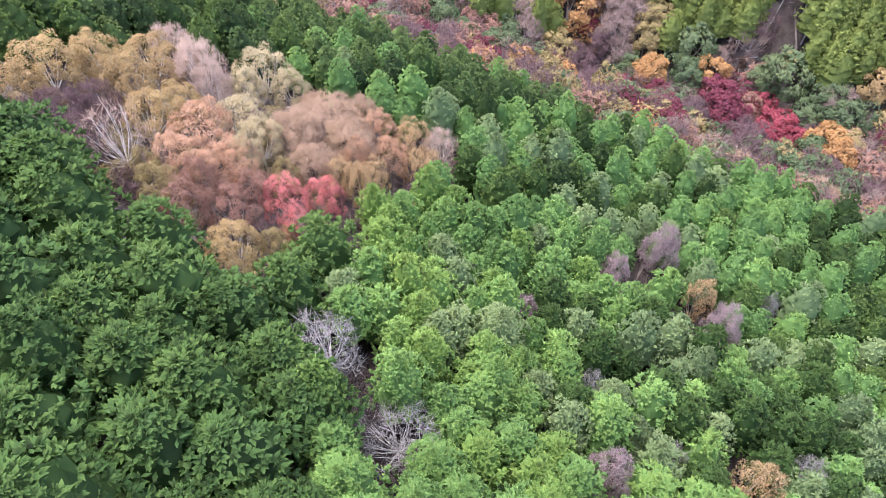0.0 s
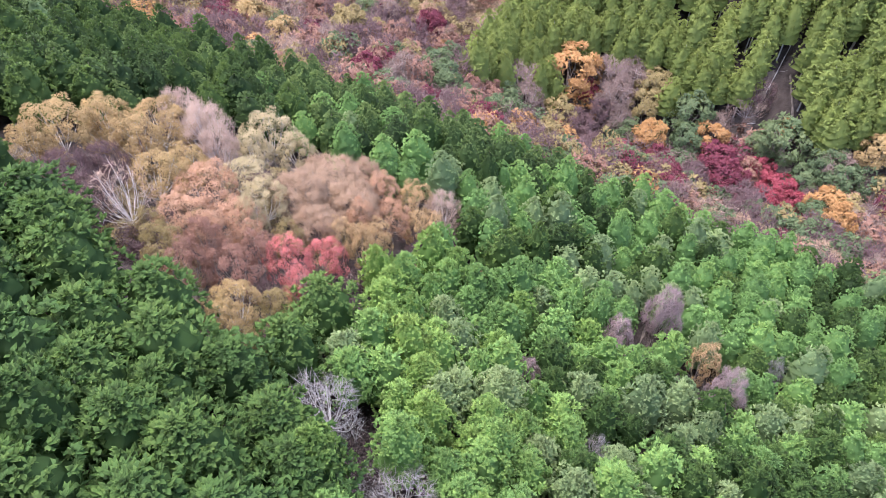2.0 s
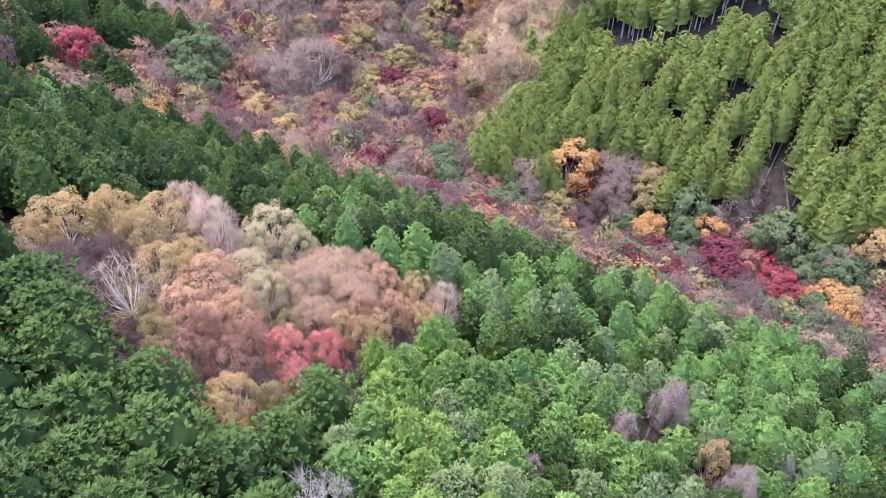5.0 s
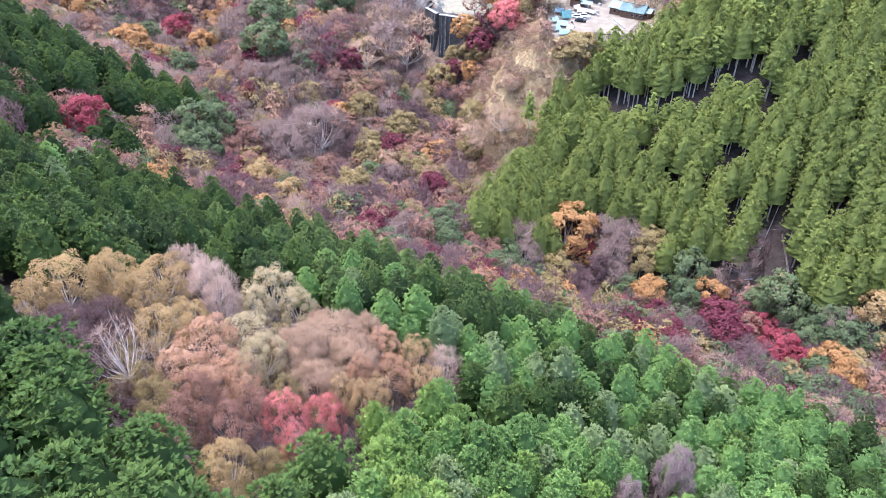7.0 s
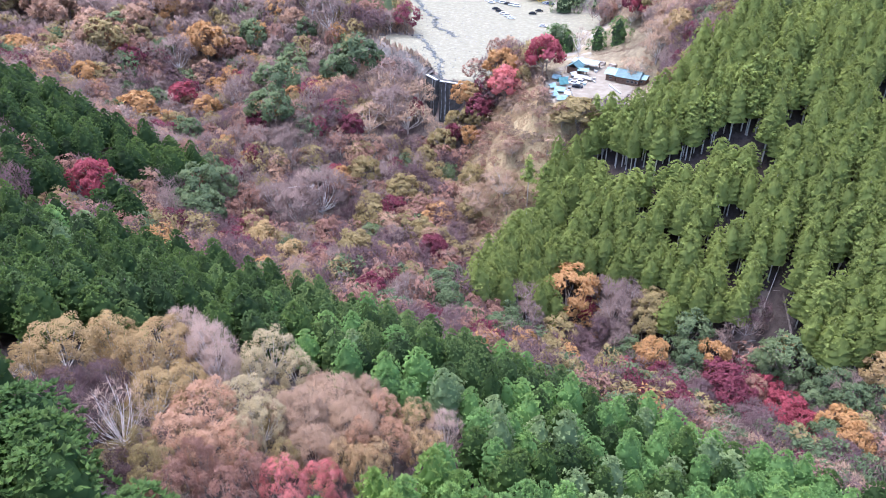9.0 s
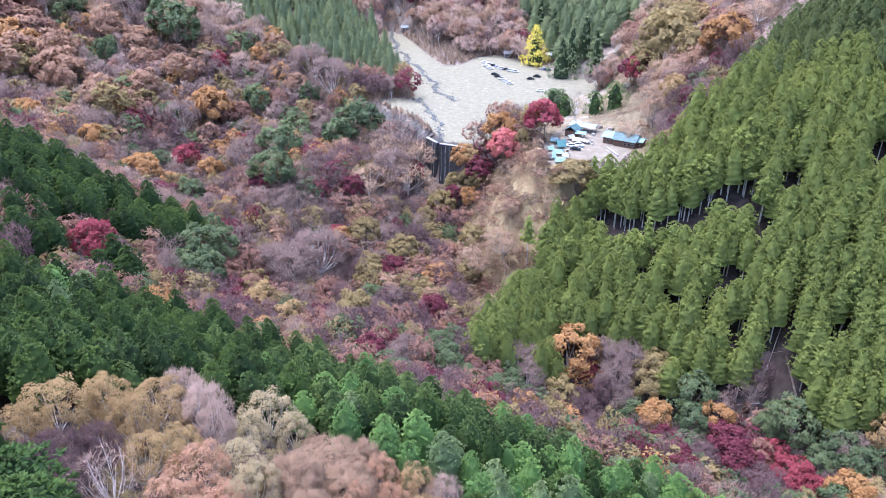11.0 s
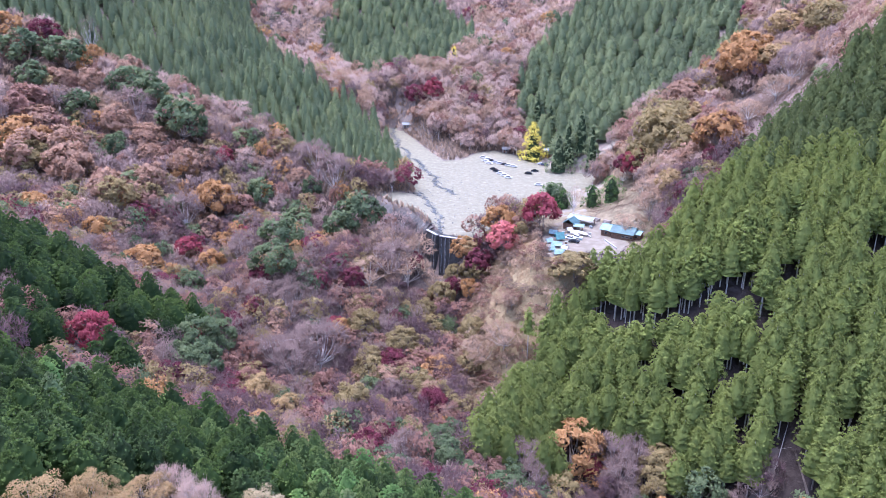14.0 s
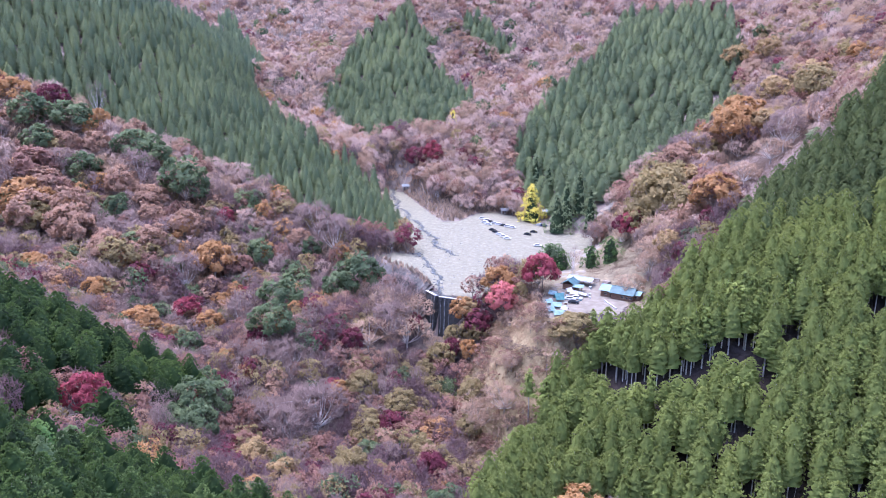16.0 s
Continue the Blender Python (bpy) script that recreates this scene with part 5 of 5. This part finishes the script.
dam = new("dam")
dam.location = (5, 305, -16)
for k, ((x0, y0), (x1, y1)) in enumerate((((-4.5, 313.5), (0.0, 305.8)), ((0.0, 305.8), (13.0, 299.8)), ((13.0, 299.8), (22.0, 299.6)))):
    length, turn = math.hypot(x1 - x0, y1 - y0), math.atan2(y1 - y0, x1 - x0)
    ob = part("wall_section", prism([(-4.6, 0), (0.9, 0), (0.6, 18.2), (-3.7, 18.2)], length + 0.3), P["concrete"], dam)
    ob.matrix_basis = Matrix.LocRotScale(((x0 + x1) / 2 - 5, (y0 + y1) / 2 - 305, 0), Euler((0, 0, turn)), None)
    cap = part("lip", block((length + 0.3, 1.3, 0.35), (0, -3.3, 18.2), 0.05), P["lip"], dam, "pale concrete lip")
    cap.matrix_basis = ob.matrix_basis.copy()
tagged(dam, "grey concrete check dam across the stream", "dam")
falls = new("waterfall")
falls.location = (0, 305, 0)
for k, (x0, y0, x1, y1, s, wide) in enumerate(((-4.5, 313.5, 0, 305.8, 0.7, 0.35), (-4.5, 313.5, 0, 305.8, 0.95, 0.5), (0, 305.8, 13, 299.8, 0.08, 0.3), (0, 305.8, 13, 299.8, 0.21, 0.55), (0, 305.8, 13, 299.8, 0.36, 0.25))):
    a = math.atan2(y1 - y0, x1 - x0)
    along, out = Vector((math.cos(a), math.sin(a), 0)), Vector((math.sin(a), -math.cos(a), 0))
    top = Vector((x0 + (x1 - x0) * s, y0 + (y1 - y0) * s - 305, 2.6))
    bm = bmesh.new()
    bmesh.ops.create_grid(bm, x_segments=3, y_segments=14, size=0.5)
    for q in bm.verts:
        u = 0.5 - q.co.y
        q.co = top + along * (q.co.x * wide * (1 + 0.5 * u) + 0.12 * math.sin(9 * u + k)) + out * (4.0 + 1.3 * u - 0.12 * math.cos(14 * q.co.x)) + Vector((0, 0, -17.0 * u))
    part("strand", bm, P["fall"], falls)
tagged(falls, "thin white strands of water over the dam", "waterfall")

# ---------------------------------------------------------------- trees round the flat
single = lambda seed, **k: conifer(R(seed), **k)


# core below the sprays is painted dark like the shade in a crown
def conifer_at(x, y, arrays, mat, label, name="conifer_tree", size=1.0):
    tree_thing(name, bake("trunk", [arrays[0]], [M["bark"]]), bake("crown", [arrays[1], arrays[2]], [M[mat], M["core_shade"]]), (x, y), 0.7, (size, size, size), label, "tree")


conifer_at(55, 432, single(801, h=24, r=8.2, bare=0.05, clumps=70, per=44, p=1.05, size=0.6, mottle=0.1, tuft=0.8, long=1.6), "yellow", LABEL["yellow"], "ginkgo_tree")
conifer_at(8, 560, single(802, h=16, r=5.0, bare=0.1, clumps=30, per=14, p=1.2, size=1.0), "yellow", LABEL["yellow"], "ginkgo_tree")
for x, y, h, wide in ((67, 406, 24, 7.0), (74, 416, 27, 6.2), (82, 420, 28, 6.4), (86, 405, 27, 5.6), (62, 470, 24, 5), (68, 452, 24, 5.2)):
    conifer_at(x, y, single(810 + x, h=h, r=wide, bare=0.04, clumps=34, per=18, p=1.3, size=0.95), "cedar", "tall dark cedar standing by the path")
for x, y, h, wide in ((82, 336, 13, 5.6), (72, 333, 11, 4.0), (53, 338, 12, 5.6), (58, 333, 9, 4.8)):
    conifer_at(x, y, single(830 + x, h=h, r=wide, bare=0.02, clumps=46, per=26, p=3.6, size=0.45, shut=0.8, long=1.6), "conifer_dark", "rounded evergreen beside the dirt track")

singles([(49.5, 250.0, 16.0), (57.5, 251.3, 11.0), (43.5, 247.0, 9.0)], "olive", 850, 2600, 0.4, "brown shrubs below the yard", tall=0.62)
singles([(25.2, 281.0, 14.4)], "salmon", 860, 2600, 0.4, VALLEY, tall=1.15)

# ---------------------------------------------------------------- huts, tents and cars
def hut(x, y, turn, length, depth, height, rise, roof, wall, label, posts=False, doors=1):
    root = new("hut")
    root.matrix_world = Matrix.LocRotScale((x, y, float(ground_z(x, y)) + 0.3), Euler((0, 0, radians(turn))), None)
    if posts:
        for sx in (-1, 0, 1):
            for sy in (-1, 1):
                part("post", block((0.2, 0.2, height), (sx * (length / 2 - 0.3), sy * (depth / 2 - 0.3), 0), 0.02), P["timber"], root)
    else:
        part("wall", block((length, depth, height), (0, 0, 0), 0.03), P[wall], root)
        for k in range(doors):
            part("door", block((0.95, 0.08, 2.0), (-length * 0.3 + k * 2.4, -depth / 2 - 0.03, 0.05), 0.02), P["timber"], root)
        for k in range(max(1, int(length / 3))):
            win = part("window", block((1.2, 0.1, 0.9), (length * 0.1 + k * 1.7 - 0.4, -depth / 2 - 0.03, 1.0), 0.02), P["whitewash"], root)
            part("pane", block((1.0, 0.04, 0.7), (length * 0.1 + k * 1.7 - 0.4, -depth / 2 - 0.09, 1.1), 0.0), P["glass"], win)
    e = depth / 2 + 0.7
    for sgn in (-1, 1):
        slope = [(0, height + rise), (sgn * e, height - 0.25), (sgn * e, height - 0.1), (0, height + rise + 0.15)]
        part("roof_slope", prism(slope, length + 1.2), P[roof], root)
    part("ridge_cap", block((length + 1.3, 0.35, 0.14), (0, 0, height + rise + 0.08), 0.03), P[roof], root)
    return tagged(root, label, "hut")


hut(75.0, 279.6, -33, 9, 6.5, 2.9, 1.9, "teal", "timber", "timber hut with a teal sheet-metal roof", doors=2)
hut(69.4, 284.2, -33, 4.2, 6, 2.9, 1.5, "sky_roof", "timber", "annexe of a hut with a light blue sheet roof")
hut(80.2, 277.6, -33, 2.6, 4.6, 2.7, 0.8, "sky_roof", "timber", "lean-to with a light blue sheet roof")
hut(61.2, 299.4, -33, 10.5, 5.0, 2.7, 0.8, "slate_roof", "timber", "long open-sided shelter with a grey sheet roof", posts=True)
hut(55.2, 293.2, 60, 5.6, 5.0, 2.6, 1.7, "teal", "timber", "small hut with a steep teal roof")
hut(58.0, 289.4, -20, 3.4, 2.6, 2.3, 0.5, "sky_roof", "timber", "open stall with a light blue roof", posts=True)
hut(46.4, 476, 5, 8, 5, 2.8, 1.5, "slate_roof", "timber", "small mountain hut with a blue-grey roof")
hut(39.9, 450, 10, 4.2, 3.2, 2.6, 1.0, "tarp_white", "whitewash", "little white shed with a pale roof")
hut(65.5, 436, -20, 5, 3.6, 2.4, 0.9, "slate_roof", "whitewash", "pale shed under the cedars")
hut(-26, 512, 10, 6, 4, 2.6, 1.2, "slate_roof", "whitewash", "small white house up the valley")


def tent(x, y, turn, length, depth, height, mat, label):
    root = new("tent")
    root.matrix_world = Matrix.LocRotScale((x, y, float(ground_z(x, y)) + 0.3), Euler((0, 0, radians(turn))), None)
    for sgn in (-1, 1):
        part("sheet", prism([(0, height), (sgn * depth / 2, 0.9), (sgn * depth / 2, 0.96), (0, height + 0.06)], length), P[mat], root)
    for sx in (-1, 1):
        for sy in (-1, 1):
            part("pole", block((0.07, 0.07, 0.95), (sx * length * 0.47, sy * depth * 0.47, 0), 0.0), P["slate_roof"], root)
    return tagged(root, label, "tent")


for x, y, turn, length, depth, high, mat in ((47.6, 276.2, 12, 3.8, 3.4, 3.4, "tarp_teal"), (46.2, 282.8, -30, 3.6, 2.6, 2.3, "tarp_blue"), (42.9, 272.2, 20, 2.8, 2.4, 2.1, "tarp_blue"), (45.3, 267.9, -15, 4.2, 3.0, 2.3, "tarp_blue"), (41.9, 262.6, 35, 3.6, 2.8, 2.2, "tarp_blue"),
                                                  (44.6, 258.4, 10, 4.4, 3.0, 2.2, "tarp_blue"), (47.9, 263.6, -40, 2.8, 2.2, 2.0, "tarp_white"), (53.4, 287.0, 30, 3.0, 2.4, 2.2, "tarp_white"), (55.2, 283.4, -25, 3.4, 2.8, 2.1, "tarp_white"), (58.4, 282.3, -48, 4.6, 1.8, 1.6, "tarp_white")):
    tent(x, y, turn, length, depth, high, mat, {"tarp_blue": "pale blue", "tarp_white": "white", "tarp_teal": "teal green"}[mat] + " tarpaulin shelter in the yard")


def kerb(a, c, label):
    """A low pale wall along the yard's edge."""
    root = new("low_wall")
    root.matrix_world = Matrix.LocRotScale(((a[0] + c[0]) / 2, (a[1] + c[1]) / 2, 9.25), Euler((0, 0, math.atan2(c[1] - a[1], c[0] - a[0]))), None)
    part("wall", block((math.hypot(c[0] - a[0], c[1] - a[1]), 0.5, 0.7), (0, 0, 0), 0.05), P["whitewash"], root)
    return tagged(root, label, "wall")


kerb((66.2, 276.0), (68.6, 265.4), "low pale retaining wall along the gravel yard")
kerb((58.8, 286.6), (61.2, 279.0), "low pale wall in the yard")


def log_pile(x, y, turn, label):
    """Cut logs stacked in three rows."""
    root = new("log_pile")
    root.matrix_world = Matrix.LocRotScale((x, y, float(ground_z(x, y)) + 0.3), Euler((0, 0, radians(turn))), None)
    for row in range(3):
        for k in range(5 - row):
            v, f = tube((-1.6, (k - 2 + row * 0.5) * 0.5, 0.25 + row * 0.43), (1.6, (k - 2 + row * 0.5) * 0.5, 0.25 + row * 0.43), 0.25, 0.23, 7)
            new("log", mesh_of("log", v, f, [M["bark"]])).parent = root
    return tagged(root, label, "log pile")


log_pile(68.4, 303.6, -30, "brown cut logs stacked beside the long shelter")
log_pile(72.4, 299.8, -40, "brown cut logs stacked at the yard's edge")


def crate(x, y, turn, size, mat, label):
    root = new("crate")
    root.matrix_world = Matrix.LocRotScale((x, y, float(ground_z(x, y)) + 0.34), Euler((0, 0, radians(turn))), None)
    part("box", block(size, (0, 0, 0), 0.04), P[mat], root)
    part("lid", block((size[0] + 0.06, size[1] + 0.06, 0.08), (0, 0, size[2]), 0.02), P["slate_roof"], root)
    return tagged(root, label, "crate")


for k, (x, y) in enumerate(((50.8, 285.2), (51.6, 281.3), (49.6, 271.4), (50.9, 278.6), (57.2, 286.3), (44.2, 276.6), (48.9, 268.3), (61.6, 283.4), (63.8, 292.5), (56.4, 276.4))):
    crate(x, y, k * 37, (1.3 - 0.1 * (k % 4), 0.9, 0.7 + 0.1 * (k % 3)), ("whitewash", "tarp_blue", "timber", "whitewash")[k % 4], ("white", "pale blue", "brown wooden", "white")[k % 4] + " storage crate among the tents in the yard")


def car(paint, label):
    root = new("car")
    body = part("body", prism([(-0.86, 0.32), (0.86, 0.32), (0.88, 0.62), (0.80, 0.92), (-0.80, 0.92), (-0.88, 0.62)], 4.2), P[paint], root)
    for sx in (-1, 1):
        part("bumper", block((0.22, 1.6, 0.35), (sx * 2.12, 0, 0.36), 0.06), P[paint], body)
    part("window_band", block((2.5, 1.5, 0.5), (-0.2, 0, 0.9), 0.04, 0.8), P["glass"], root)
    part("roof_panel", block((1.9, 1.22, 0.08), (-0.2, 0, 1.39), 0.03), P[paint], root)
    for sx in (-1.3, 1.3):
        for sy in (-0.78, 0.78):
            tyre = part("wheel", wheel_mesh(0.32, 0.2, (sx, sy, 0.32)), P["tyre"], root)
            part("rim", wheel_mesh(0.19, 0.22, (sx, sy, 0.32)), P["car_silver"], tyre)
    for sy in (-0.6, 0.6):
        part("headlight", block((0.06, 0.32, 0.16), (2.22, sy, 0.58), 0.02), P["lamp"], root)
    return tagged(root, label, "car", "parked cars")


first = {p: car(p, t) for p, t in (("car_white", "white car parked on the gravel"), ("car_black", "black car parked on the gravel"), ("car_silver", "silver car parked on the gravel"), ("car_blue", "dark blue car parked on the gravel"))}
parked = [(25, 436, "car_white"), (27.6, 431.5, "car_white"), (29.6, 428.5, "car_black"), (31.8, 425.5, "car_silver"), (34.2, 422.5, "car_white"), (36.8, 420, "car_black"), (39.2, 418, "car_white"), (41.8, 416, "car_white"),
          (29.5, 410, "car_black"), (31.2, 405.5, "car_black"), (33.0, 401.5, "car_white"), (35.0, 397, "car_white"), (36.8, 393, "car_white"), (49.2, 401, "car_black"), (53.4, 406, "car_black"), (59, 421, "car_silver"), (61, 419.5, "car_blue"), (52.3, 379, "car_white"), (26.0, 427.5, "car_white"), (27.8, 423, "car_white"),
          (53.1, 273.0, "car_black"), (52.4, 277.4, "car_white"), (55.4, 278.6, "car_white")]
used = set()
for k, (x, y, p) in enumerate(parked):
    turn = (-25 if k < 8 or k > 17 else -18) + (k * 7 % 11) - 5
    mm = Matrix.LocRotScale((x, y, float(ground_z(x, y)) + 0.36), Euler((0, 0, radians(turn))), None)
    if p in used:
        copy_thing(first[p], mm)
    else:
        first[p].matrix_world = mm
        used.add(p)


def log(a, c, r0, r1, label):
    """A fallen or leaning trunk with stubs."""
    root = new("log")
    a = np.array([*a, float(ground_z(*a)) + r0])
    c = np.array([c[0], c[1], float(ground_z(c[0], c[1])) + c[2]])
    v, f = tube(a, c, r0, r1, 7)
    arrays = [(v, f)]
    rl = R(int(abs(a[0] * 10)))
    for s in (0.35, 0.5, 0.62, 0.75, 0.85):
        p = a + (c - a) * s
        arrays.append(tube(p, p + rl.normal(0, 1, 3) * 0.9 + [0, 0, 0.6], r1 * 0.5, 0.02, 4))
    ob = new("stem", bake("stem", [join(arrays)], [M["pale_bark"]]))
    ob.parent = root
    return tagged(root, label, "log")


log((89.5, 172.6), (104.5, 168.4, 0.25), 0.2, 0.13, "long pale fallen trunk across the soil gully")
log((98.8, 177.9), (106.0, 187.5, 4.5), 0.1, 0.05, "leaning dead trunk in the soil gully")
log((92, 167.5), (99, 174, 0.2), 0.14, 0.07, "pale fallen trunk on bare soil")
log((91, 171), (89, 163.5, 0.2), 0.14, 0.07, "pale broken trunk on bare soil")
